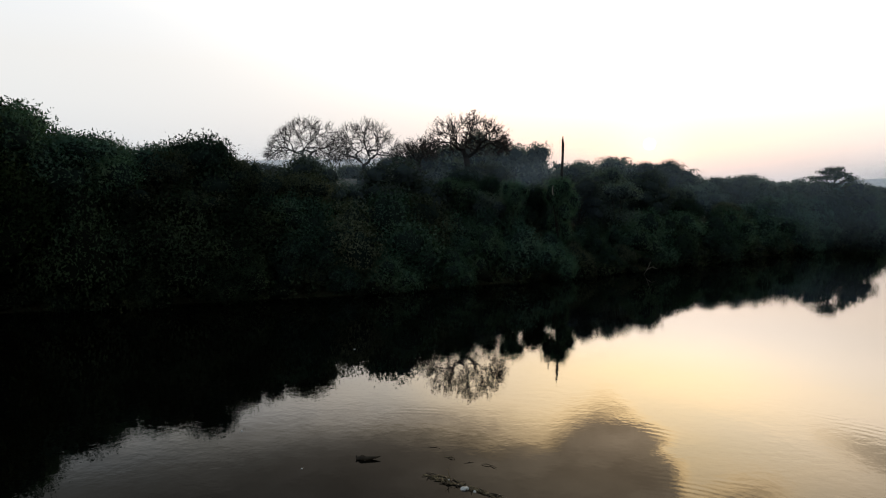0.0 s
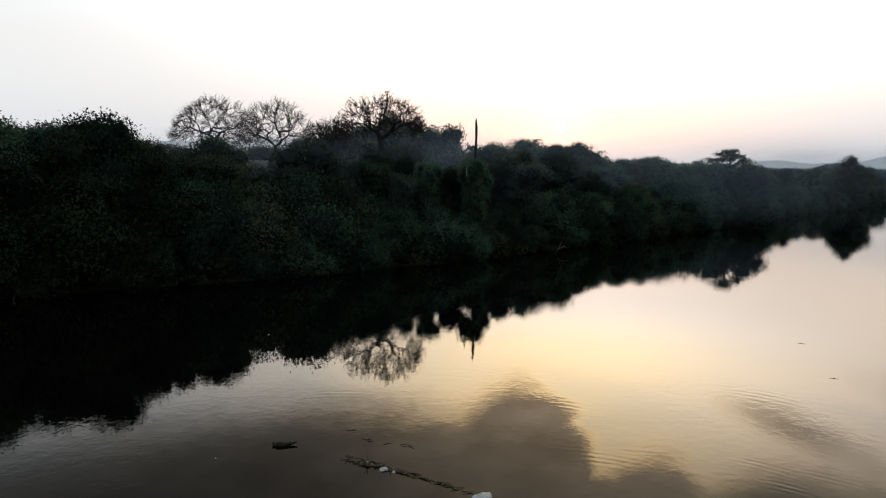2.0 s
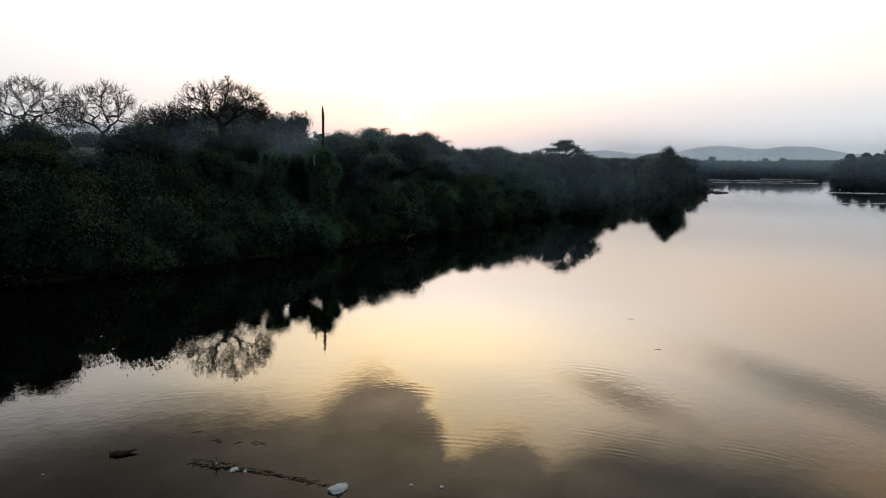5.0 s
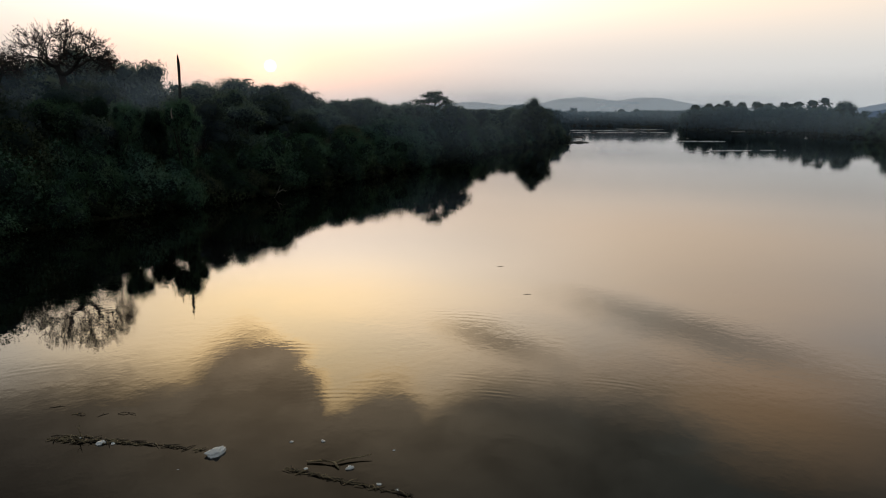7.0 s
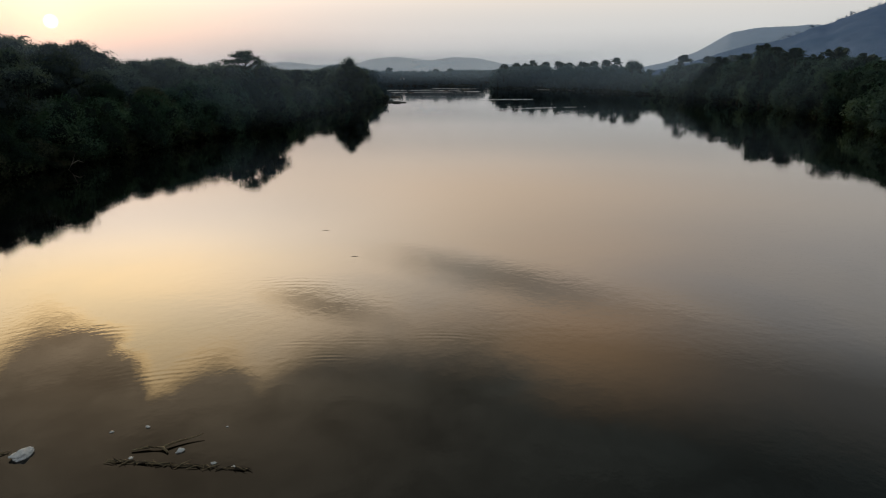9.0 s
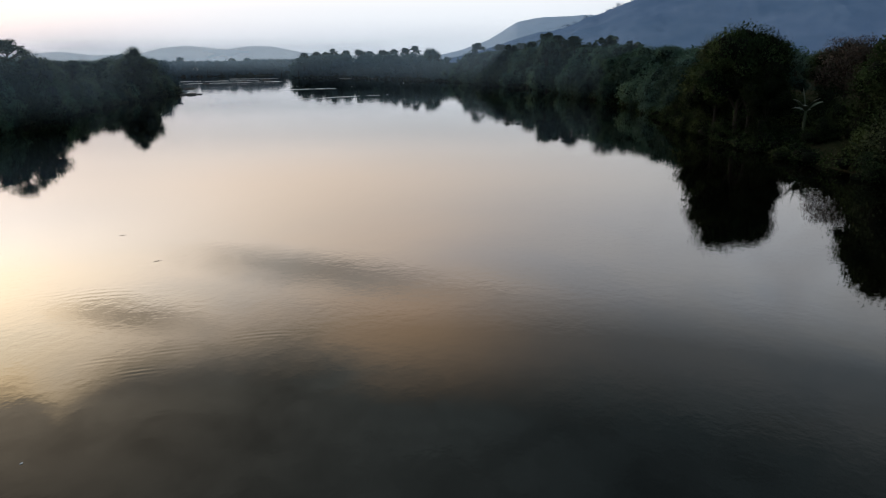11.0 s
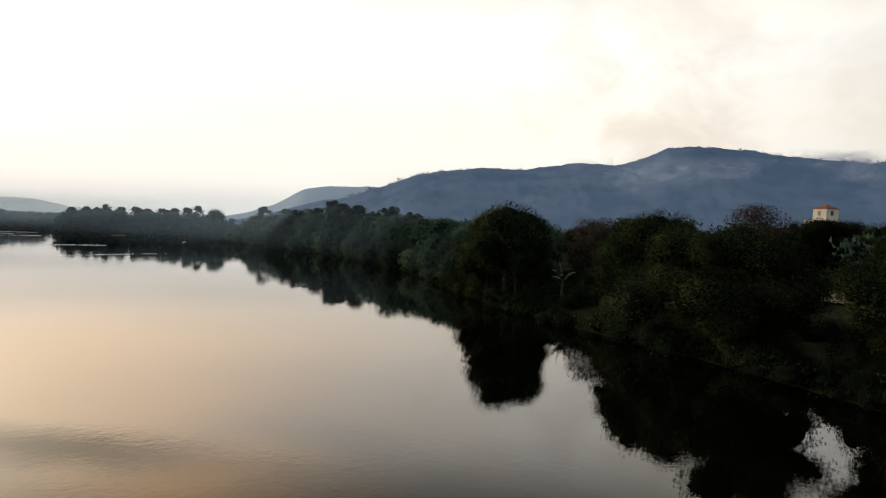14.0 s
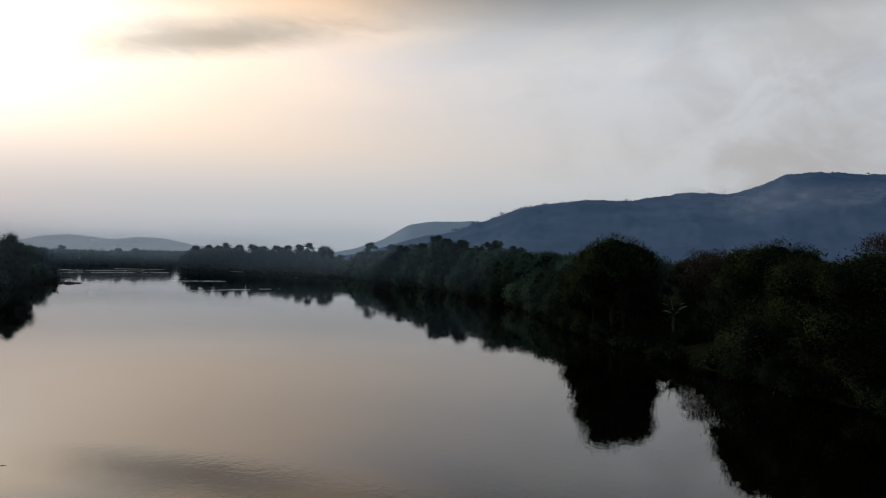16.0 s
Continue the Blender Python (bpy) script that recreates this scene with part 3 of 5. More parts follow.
RIDGE = [(-75, 2.0), (-50, 3.5), (-30, 5.2), (-17.9, 5.9), (-15.9, 5.77), (-14.1, 5.95), (-11.1, 6.15), (-8.4, 6.6), (-6.4, 6.8), (-3.9, 7.0), (-2.2, 6.85),
         (-0.6, 6.15), (1.6, 5.5), (4.2, 5.6), (8.7, 5.05), (13.3, 5.05), (17.4, 4.5), (19.3, 3.8), (20.4, 3.3), (21.3, 3.15), (22.8, 2.5), (24, 2.2), (25.3, 2.05), (26.7, 1.7), (28.5, 1.15), (30, 0.75), (33, 0.2)]
build_hill("backdrop_hill", RIDGE, 620, 1350, HAZED_HILL, "long forested hill, blue dusk haze painted into its colour", 1.0)
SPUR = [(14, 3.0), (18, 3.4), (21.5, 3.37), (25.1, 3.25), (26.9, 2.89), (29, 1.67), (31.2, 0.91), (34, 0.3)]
build_hill("backdrop_spur", SPUR, 1500, 2100, HAZED_SPUR, "wooded spur behind the hill, paled by painted haze", 0.6)
FAR = [(36, 0.3), (41.4, 0.6), (43.7, 0.77), (45.9, 1.2), (47.7, 1.24), (49.5, 0.98), (50.4, 1.1), (52.2, 1.27), (54, 1.09), (55.3, 0.74), (58.4, 0.6), (60.6, 0.85),
       (66, 0.5), (75, 0.6), (84, 1.3), (90, 1.8), (96.7, 2.2), (102, 2.0), (107, 1.87), (112, 1.5), (125, 0.8)]
build_hill("backdrop_far_hills", FAR, 2600, 3700, HAZED_FAR_HILL, "distant hills, painted pale and part see-through for haze", 0.25)

# ---------- plants: one of each kind, then copies ----------
rng = random.Random(7)
TREE_LABEL, SHRUB_LABEL = "dark green broadleaf tree on the river bank", "dense dark green shrub overhanging the river"


def tree_set(seed, leaves, size, mat, label, n, per=10, spread=0.3, near=True):
    return [make_tree(seed + i, 10, 8.5, 1.6, leaves, size, mat, label, 13, per=per, spread=spread, near=near) for i in range(n)]


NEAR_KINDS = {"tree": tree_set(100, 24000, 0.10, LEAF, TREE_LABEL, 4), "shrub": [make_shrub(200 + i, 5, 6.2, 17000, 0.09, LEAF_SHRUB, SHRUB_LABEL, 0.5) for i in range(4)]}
SOFT_KINDS = {"tree": tree_set(140, 20000, 0.11, LEAF_SOFT, TREE_LABEL, 4) + tree_set(150, 20000, 0.11, LEAF_BROWN, "olive brown broadleaf tree on the river bank", 1),
              "shrub": [make_shrub(240 + i, 5, 6.2, 15000, 0.10, LEAF_SOFT if i < 2 else LEAF_BROWN, SHRUB_LABEL, 0.5) for i in range(3)]}
MID_KINDS = {"tree": tree_set(120, 9000, 0.16, LEAF_HAZED_MID, TREE_LABEL, 4, 8, 0.36, False), "shrub": [make_shrub(220 + i, 5, 6.2, 7000, 0.14, LEAF_HAZED_MID, SHRUB_LABEL, 0.5, 8, False) for i in range(3)]}
BACK_KINDS = {"tree": tree_set(160, 9000, 0.16, LEAF_HAZED_BACK, "green broadleaf tree behind the bank, paled by painted haze", 4, 8, 0.36, False), "shrub": MID_KINDS["shrub"]}
DEEP_KINDS = {"tree": tree_set(180, 11000, 0.15, LEAF_HAZED_DEEP, TREE_LABEL, 3, 8, 0.36, False), "shrub": [make_shrub(260 + i, 5, 6.2, 8000, 0.14, LEAF_HAZED_DEEP, SHRUB_LABEL, 0.5, 8, False) for i in range(2)]}
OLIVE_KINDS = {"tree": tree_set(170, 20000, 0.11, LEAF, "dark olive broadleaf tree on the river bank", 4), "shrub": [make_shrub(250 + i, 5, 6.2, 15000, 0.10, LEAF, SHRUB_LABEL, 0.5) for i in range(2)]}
DRY = make_tree(400, 10, 8.0, 2.5, 8500, 0.13, LEAF_DRY, "half-bare tree with reddish brown leaves", 14, spread=0.45, core=0)
used = set()


def plant(kind, x, y, h, wide=None, turn=None, base=None, lod=None):
    """Stands a copy of a plant at x, y with its top h metres over its foot."""
    d = math.hypot(x, y)
    if isinstance(kind, str):
        far_side = math.atan2(y, x) < 0.8
        # distance also picks the leaf tone, so far copies carry painted haze
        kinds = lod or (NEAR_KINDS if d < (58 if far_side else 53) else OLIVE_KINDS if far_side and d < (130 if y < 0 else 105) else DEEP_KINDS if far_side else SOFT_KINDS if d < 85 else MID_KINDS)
        built = 10 if kind == "tree" else 5
        kind = rng.choice(kinds[kind])
    else:
        built = 10
    tall = h / built
    wide = wide or max(0.55, min(1.4, tall)) * rng.uniform(0.9, 1.15)
    z = (land_at(x, y) if base is None else base) - 0.15
    m = place(kind, x, y, z, rng.uniform(0, 360) if turn is None else turn, wide, sz=tall)
    if kind.name not in used:
        used.add(kind.name)
        kind.matrix_basis = m
        return kind
    flat = kind.scale.copy()
    kind.scale = (1, 1, 1)
    ob = copy_thing(kind, m)
    kind.scale = flat
    return ob


def along(line, gap, start=0.0):
    """Points along a polyline every gap metres, with the normal to its left."""
    out, carry = [], start
    for (x0, y0), (x1, y1) in zip(line, line[1:]):
        length = math.hypot(x1 - x0, y1 - y0)
        dx, dy = (x1 - x0) / length, (y1 - y0) / length
        while carry < length:
            out.append((x0 + dx * carry, y0 + dy * carry, -dy, dx))
            carry += gap
        carry -= length
    return out


# how far the woods rise over the horizon, and how far their mirror image hangs below it, in degrees by bearing
RISE_RIGHT = [(-40, 1.5), (-18, 1.5), (-14, 1.3), (-9, 1.6), (-6.7, 1.4), (-4.3, 1.4), (-1.7, 1.9), (1.4, 1.4), (4, 1.1), (6.7, 1.0), (8.4, 1.5), (10.2, 2.1), (11.8, 1.8),
              (14, 0.95), (17, 1.05), (20, 1.1), (22, 1.1), (24.4, 1.3), (26.4, 1.0), (29.7, 0.65), (32.4, 0.4), (34, 0.7), (37, 0.65), (40, 0.65), (43, 0.5), (44.5, 0.3), (46, 0.18)]
RISE_LEFT = [(46.2, 0.16), (52.7, 0.12), (53.3, 0.1), (55.2, 0.35), (56.1, 0.7), (58.7, 0.2), (60.8, 0.4), (63.8, 0.6), (66, 0.5), (68, 0.6), (69.5, 0.95), (72.2, 0.6),
             (73.8, 1.2), (75, 1.95), (77.3, 1.85), (78.7, 2.1), (80, 1.8), (81.9, 2.0), (84.7, 2.0), (85.7, 3.0), (86.7, 2.8), (89, 3.4), (92, 3.1), (95, 2.6), (97, 2.2), (99.4, 1.3), (101, 0.9), (102.6, 1.2),
             (103.4, 2.2), (104.5, 2.5), (105.5, 1.9), (106, 1.35), (107.5, 1.6), (108.5, 1.4), (110.3, 2.1), (112, 2.7), (114.4, 2.4), (117.5, 2.9), (120.9, 3.2), (122, 3.5), (124, 5.0), (130, 5.0), (150, 4.0)]
HANG_RIGHT = [(-19.9, 18.6), (-17.7, 17.6), (-15.5, 15.0), (-14.8, 13.8), (-12.8, 14.1), (-12.4, 15.8), (-10.1, 17.0), (-3.6, 14.6), (-1.9, 15.5), (1.8, 13.0), (2.9, 10.7),
              (4.8, 9.1), (7.4, 8.5), (7.5, 11.1), (8.4, 12.9), (10.1, 13.7), (11.7, 13.1), (13.2, 10.4), (14.7, 8.9), (17.5, 8.5), (20.3, 7.4), (23.1, 6.0), (24.3, 6.1), (27.6, 4.8),
              (29.6, 4.5), (31.1, 3.4), (33, 3.0), (34.6, 3.7), (38.6, 3.1), (40.8, 3.4), (44.5, 2.9)]
HANG_LEFT = [(46, 2.0), (52, 2.2), (53.1, 2.8), (54.5, 4.5), (56.7, 5.7), (58, 4.5), (60, 5.5), (61.3, 5.8), (62.5, 8.2), (63.5, 9.0), (65.4, 8.8), (68.4, 8.7), (74.1, 9.3), (77, 10.8),
             (81, 11.6), (82.8, 11.8), (86, 12.0), (89.7, 12.4), (92.1, 13.2), (93.5, 14.6), (95, 15.4), (98, 16.0), (101.6, 17.0), (103.4, 15.7), (105.7, 15.8), (106.7, 18.0), (110.6, 18.2), (113.7, 19.2),
             (118.9, 18.3), (120.5, 19.5), (124.2, 20.7), (130, 20.4)]
RISE, HANG = RISE_RIGHT + RISE_LEFT, HANG_RIGHT + HANG_LEFT


def limit(x, y):
    """The height over the water that a tree there reaches at most."""
    az, d = math.degrees(math.atan2(y, x)), math.hypot(x, y)
    up_, down_ = (float(np.interp(az, *zip(*t))) for t in (RISE, HANG))
    return min(8 + d * math.tan(radians(up_)), (d * math.tan(radians(down_)) - 8) * (1.06 if az > 60 else 1.0))


# the tops of the shrubs along the left bank's edge, degrees over the horizon by bearing
FRONT = [(55, 0.3), (60, 0.1), (67.5, 0.1), (71, -0.4), (76, -1.3), (80, -2.2), (85, -2.8), (92.7, -1.3), (98, 0.3), (102.5, -1.3), (108, -0.4), (116, 0.5), (125, 1.5)]


# gaps in the growth through which something behind it shows: bearings, as far as, top in degrees
GAPS = [(100.2, 102.0, 121, 0.3), (109.5, 110.1, 104, -0.3)]


def grow_bank(line, rows, wood=None, tiers=()):
    """Rows of plants behind a shore line: gap, inset, scatter, kinds, share of the full height (low, high), greatest height.
    With wood, a list, they are only noted there."""
    for row, (gap, inset, scatter, kinds, lo, hi, most) in enumerate(rows):
        for x, y, nx, ny in along(line, gap, gap * 0.4):
            d = inset + rng.uniform(-scatter, scatter)
            px, py = x + nx * d + rng.uniform(-0.3, 0.3) * gap, y + ny * d + rng.uniform(-0.3, 0.3) * gap
            sh = float(shore(np.array([px]), np.array([py]))[0])
            az = math.degrees(math.atan2(py, px))
            dist = math.hypot(px, py)
            glade = -16.2 < az < -12.2
            if dist < 34 or sh < 0.15 or (glade and 62 < dist < 97):
                continue
            h = min(most * rng.uniform(0.85, 1.05), limit(px, py) * rng.uniform(lo, hi)) - land_at(px, py)
            if glade and dist < 62:
                h = min(h, 8 - dist * math.tan(radians(5.2)) - land_at(px, py))
            if tiers and inset < 9 and az < 104.5:
                h = min(h, 8 + dist * math.tan(radians(float(np.interp(az, *zip(*FRONT))) + rng.uniform(-0.9, 0.35))) - land_at(px, py))
            for a0, a1, far_, el_ in GAPS:
                if a0 - 0.6 < az < a1 + 0.6 and dist < far_:
                    h = min(h, 8 + dist * math.tan(radians(el_ + 1.2 * max(0, a0 - az, az - a1))) - land_at(px, py))
            h = max(h, 1.6)
            if wood is not None:
                wood.append((px, py, h))
                continue
            kind = rng.choice(kinds)
            if kind == "tree" and h < 4.5:
                kind = "shrub"
            tier = tiers[row] if tiers and az < 106 else None
            plant(kind, px, py, h, lod=tier)


S, T = "shrub", "tree"
left_wood, right_wood, far_wood, island_wood = [], [], [], []
grow_bank(LEFT[3:9], [(3.3, 0.7, 0.5, [S], 0.4, 0.6, 3.8), (3.8, 2.8, 0.9, [S], 0.84, 1.0, 8.4), (3.7, 5.8, 1.2, [S, T, T], 0.93, 1.05, 11.5), (4.4, 11, 1.8, [T], 0.96, 1.06, 15),
                      (6.8, 21, 3, [T], 0.76, 1.06, 18)], tiers=(SOFT_KINDS, SOFT_KINDS, SOFT_KINDS, MID_KINDS, BACK_KINDS))
grow_bank(LEFT[3:9], [(8, 34, 4, [T], 0.8, 1.06, 20), (11, 50, 6, [T], 0.82, 1.06, 20), (14, 72, 8, [T], 0.84, 1.05, 20)], left_wood)
grow_bank(LEFT[8:11], [(4.2, 0.9, 0.6, [S], 0.45, 0.7, 4.5), (5, 4.2, 1.2, [S], 0.85, 1.0, 8), (6, 10, 2, [T], 0.85, 1.0, 13), (7, 20, 4, [T], 0.92, 1.0, 14)], tiers=(SOFT_KINDS, MID_KINDS, MID_KINDS, BACK_KINDS))
grow_bank(LEFT[8:11], [(7, 38, 6, [T], 0.95, 1.02, 14), (7, 55, 6, [T], 0.97, 1.04, 14), (7, 75, 7, [T], 0.98, 1.05, 15), (8, 100, 8, [T], 1.0, 1.08, 15)], left_wood)
grow_bank(LEFT[10:14], [(5, 2, 1.0, [T, S], 0.7, 1.0, 10), (6, 9, 3, [T], 0.9, 1.0, 12)], far_wood)
grow_bank(LEFT[12:17], [(3.2, 1.5, 0.8, [T], 0.75, 1.0, 12), (3.6, 6, 2, [T], 0.92, 1.04, 12), (4.2, 13, 3, [T], 0.95, 1.06, 12)], far_wood)
grow_bank(RIGHT[0:3], [(5, 3, 1.5, [T], 0.8, 1.0, 12), (6, 12, 4, [T], 0.9, 1.0, 12)], far_wood)
grow_bank(RIGHT[2:8], [(3.6, 1.5, 0.8, [T], 0.5, 0.9, 13), (4.2, 5, 1.5, [T], 0.8, 1.0, 13), (5.5, 12, 3, [T], 0.86, 1.0, 14), (8, 24, 5, [T], 0.88, 1.0, 15)], island_wood)
grow_bank(RIGHT[7:11], [(4.0, 1.4, 0.8, [S, T], 0.7, 0.98, 9), (4.5, 6.0, 1.8, [T], 0.92, 1.03, 14), (6.5, 15, 3, [T], 0.88, 1.0, 15)])
grow_bank(RIGHT[7:11], [(9, 30, 6, [T], 0.9, 1.0, 16)], right_wood)
grow_bank(RIGHT[10:16], [(3.4, 0.8, 0.5, [S], 0.4, 0.6, 3.4), (4.2, 3.8, 1.0, [S, S, T], 0.75, 1.0, 7.5), (5.2, 8.5, 2, [T, T, S], 0.8, 1.0, 10), (6.5, 18, 3, [T], 0.85, 1.0, 12),
                        (8, 32, 5, [T], 0.85, 1.0, 14)])
grow_bank(RIGHT[10:16], [(8, 52, 7, [T], 0.88, 1.0, 16), (9, 75, 8, [T], 0.9, 1.0, 18), (9, 100, 10, [T], 0.9, 1.0, 20), (10, 130, 12, [T], 0.9, 1.0, 20)], right_wood)
grow_bank(LEFT[3:6], [(3.6, 7.5, 1.0, [T], 1.02, 1.12, 14)])


def build_wood(name, trees, leaves, size, mat, label, seed, low=0.1):
    """A far stand of trees that nobody could count: trunks, and crowns of leaf clusters."""
    r = random.Random(seed)
    lobes, wood_ = [], Shape()
    for x, y, h in trees:
        z = land_at(x, y)
        wide_ = min(9.0, max(5.0, h * 0.75)) * r.uniform(0.85, 1.2)
        wood_.tube([(x, y, z - 0.4), (x + 0.1, y, z + h * 0.5), (x, y, z + h * 0.85)], [0.24, 0.17, 0.05], 5)
        for _ in range(6):
            a, q_, t = r.uniform(0, 6.283), r.uniform(0.1, 0.34), r.uniform(low, 0.85)
            rad = wide_ * r.uniform(0.2, 0.3)
            lobes.append((x + math.cos(a) * q_ * wide_, y + math.sin(a) * q_ * wide_, z + max(0.4, min(h * t, h - rad * 0.8)), rad, rad, rad * 0.85))
        rad = wide_ * 0.2
        lobes.append((x, y, z + h - rad * 0.8, rad, rad, rad * 0.8))
    ob = tagged(new(name, leaf_mesh(name, seed, lobes, leaves * len(trees), size, mat, 0.1, 6, 0.5, near=False)), label, "woodland", kind="stuff")
    part("trunks", wood_.mesh("trunks", BARK), None, ob)
    return ob


# these stands take the leaf tones with haze painted in
build_wood("woodland_behind_bank", left_wood, 520, 0.44, LEAF_HAZED_BACK, "dark mixed woodland behind the river bank", 51)
build_wood("woodland_below_hill", right_wood, 500, 0.44, LEAF_HAZED_DEEP, "dark mixed woodland between river and hill", 52)
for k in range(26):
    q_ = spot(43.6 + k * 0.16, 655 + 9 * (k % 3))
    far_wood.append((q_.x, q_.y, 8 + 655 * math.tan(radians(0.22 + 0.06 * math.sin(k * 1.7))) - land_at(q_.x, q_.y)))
build_wood("woodland_far_shore", far_wood, 700, 0.5, LEAF_HAZED_FAR, "distant trees on the far shore, haze painted into their leaves", 53)
build_wood("woodland_on_point", island_wood, 700, 0.5, LEAF_HAZED_FAR, "dense trees on a wooded point across the river", 54)


def bank_growth(name, line, seed, label, mat):
    """Low grass and creepers that hang over the water's edge."""
    r = random.Random(seed)
    lobes = []
    for x, y, nx, ny in along(line, 1.1):
        off = r.uniform(-0.9, 1.2)
        rad = r.uniform(0.7, 1.3)
        lobes.append((x + nx * off, y + ny * off, r.uniform(0.1, 0.9), rad * 1.2, rad * 1.2, rad * 0.8))
    me = leaf_mesh(name, seed, lobes, len(lobes) * 160, 0.11, mat, 0.6, 9, 0.35, base=0.0, core=0.45, near=False)
    return tagged(new(name, me), label, "undergrowth", kind="stuff")


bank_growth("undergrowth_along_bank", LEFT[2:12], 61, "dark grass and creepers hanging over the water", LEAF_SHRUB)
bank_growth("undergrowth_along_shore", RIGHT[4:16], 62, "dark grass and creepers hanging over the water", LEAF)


# ---------- single trees that stand out ----------
def tree_at(az, d, el, wide, kind=T, lod=None):
    p = spot(az, d)
    return plant(kind, p.x, p.y, 8 + d * math.tan(radians(el)) - land_at(p.x, p.y), wide, lod=lod)


for az, d, el, wide in ((124.8, 53, 5.4, 1.15), (127.5, 50, 6.0, 1.2), (121.5, 62, 3.6, 0.9), (119, 66, 3.2, 0.8), (112.3, 80, 2.8, 0.9), (83.6, 66, 0.8, 0.4), (91.2, 73, 1.7, 0.6), (85.3, 68, 0.3, 0.4), (87.2, 66, 0.7, 0.38), (89.2, 70, 1.1, 0.42), (92.0, 66, 0.6, 0.6),
                        (81.8, 100, 2.1, 0.8), (78.6, 108, 2.25, 1.1), (75.2, 112, 2.1, 1.15), (77, 106, 1.9, 0.9), (69.4, 135, 1.05, 1.0),
                        (56.1, 178, 1.1, 0.8), (55.4, 176, 0.5, 1.0), (10.2, 76, 2.5, 1.05), (9.2, 75, 1.6, 0.8), (11.7, 79, 1.7, 0.8), (-1.7, 62, 2.2, 0.95), (0.6, 64, 1.5, 0.8), (-7.2, 49, 0.9, 1.0),
                        (-10.2, 47, 0.6, 0.95), (-18.3, 42, -0.3, 0.9), (-3.9, 55, 0.9, 0.8), (24.4, 196, 1.75, 0.9), (65, 118, 0.75, 0.8), (62.4, 121, 0.8, 0.8), (58.4, 196, 0.3, 1.0), (57.6, 200, 0.3, 1.0), (59.2, 192, 0.3, 1.0), (58.0, 208, 0.35, 1.1),
                        (-11.4, 112, 1.75, 0.9), (-13.2, 118, 1.9, 0.95), (-12.5, 125, 1.75, 0.9), (-14.3, 121, 1.9, 0.9), (-15.2, 115, 1.75, 0.95), (-17.2, 108, 1.7, 0.9), (-13.6, 112, 1.8, 1.0)):
    tree_at(az, d, el, wide)
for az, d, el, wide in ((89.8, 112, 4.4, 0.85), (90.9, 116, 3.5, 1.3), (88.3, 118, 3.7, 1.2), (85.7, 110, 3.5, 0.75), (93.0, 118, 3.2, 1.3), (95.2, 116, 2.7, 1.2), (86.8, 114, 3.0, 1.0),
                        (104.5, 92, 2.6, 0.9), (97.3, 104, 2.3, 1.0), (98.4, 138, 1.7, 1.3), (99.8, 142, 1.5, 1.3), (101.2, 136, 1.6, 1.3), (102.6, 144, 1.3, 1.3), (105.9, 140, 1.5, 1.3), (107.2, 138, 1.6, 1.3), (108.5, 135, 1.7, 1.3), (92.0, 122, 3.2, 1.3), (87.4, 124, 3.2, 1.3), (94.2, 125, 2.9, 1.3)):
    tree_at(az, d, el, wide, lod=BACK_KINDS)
tree_at(-8.9, 92, 2.75, 0.95, DRY)
tree_at(3.2, 88, 1.4, 0.8, DRY)


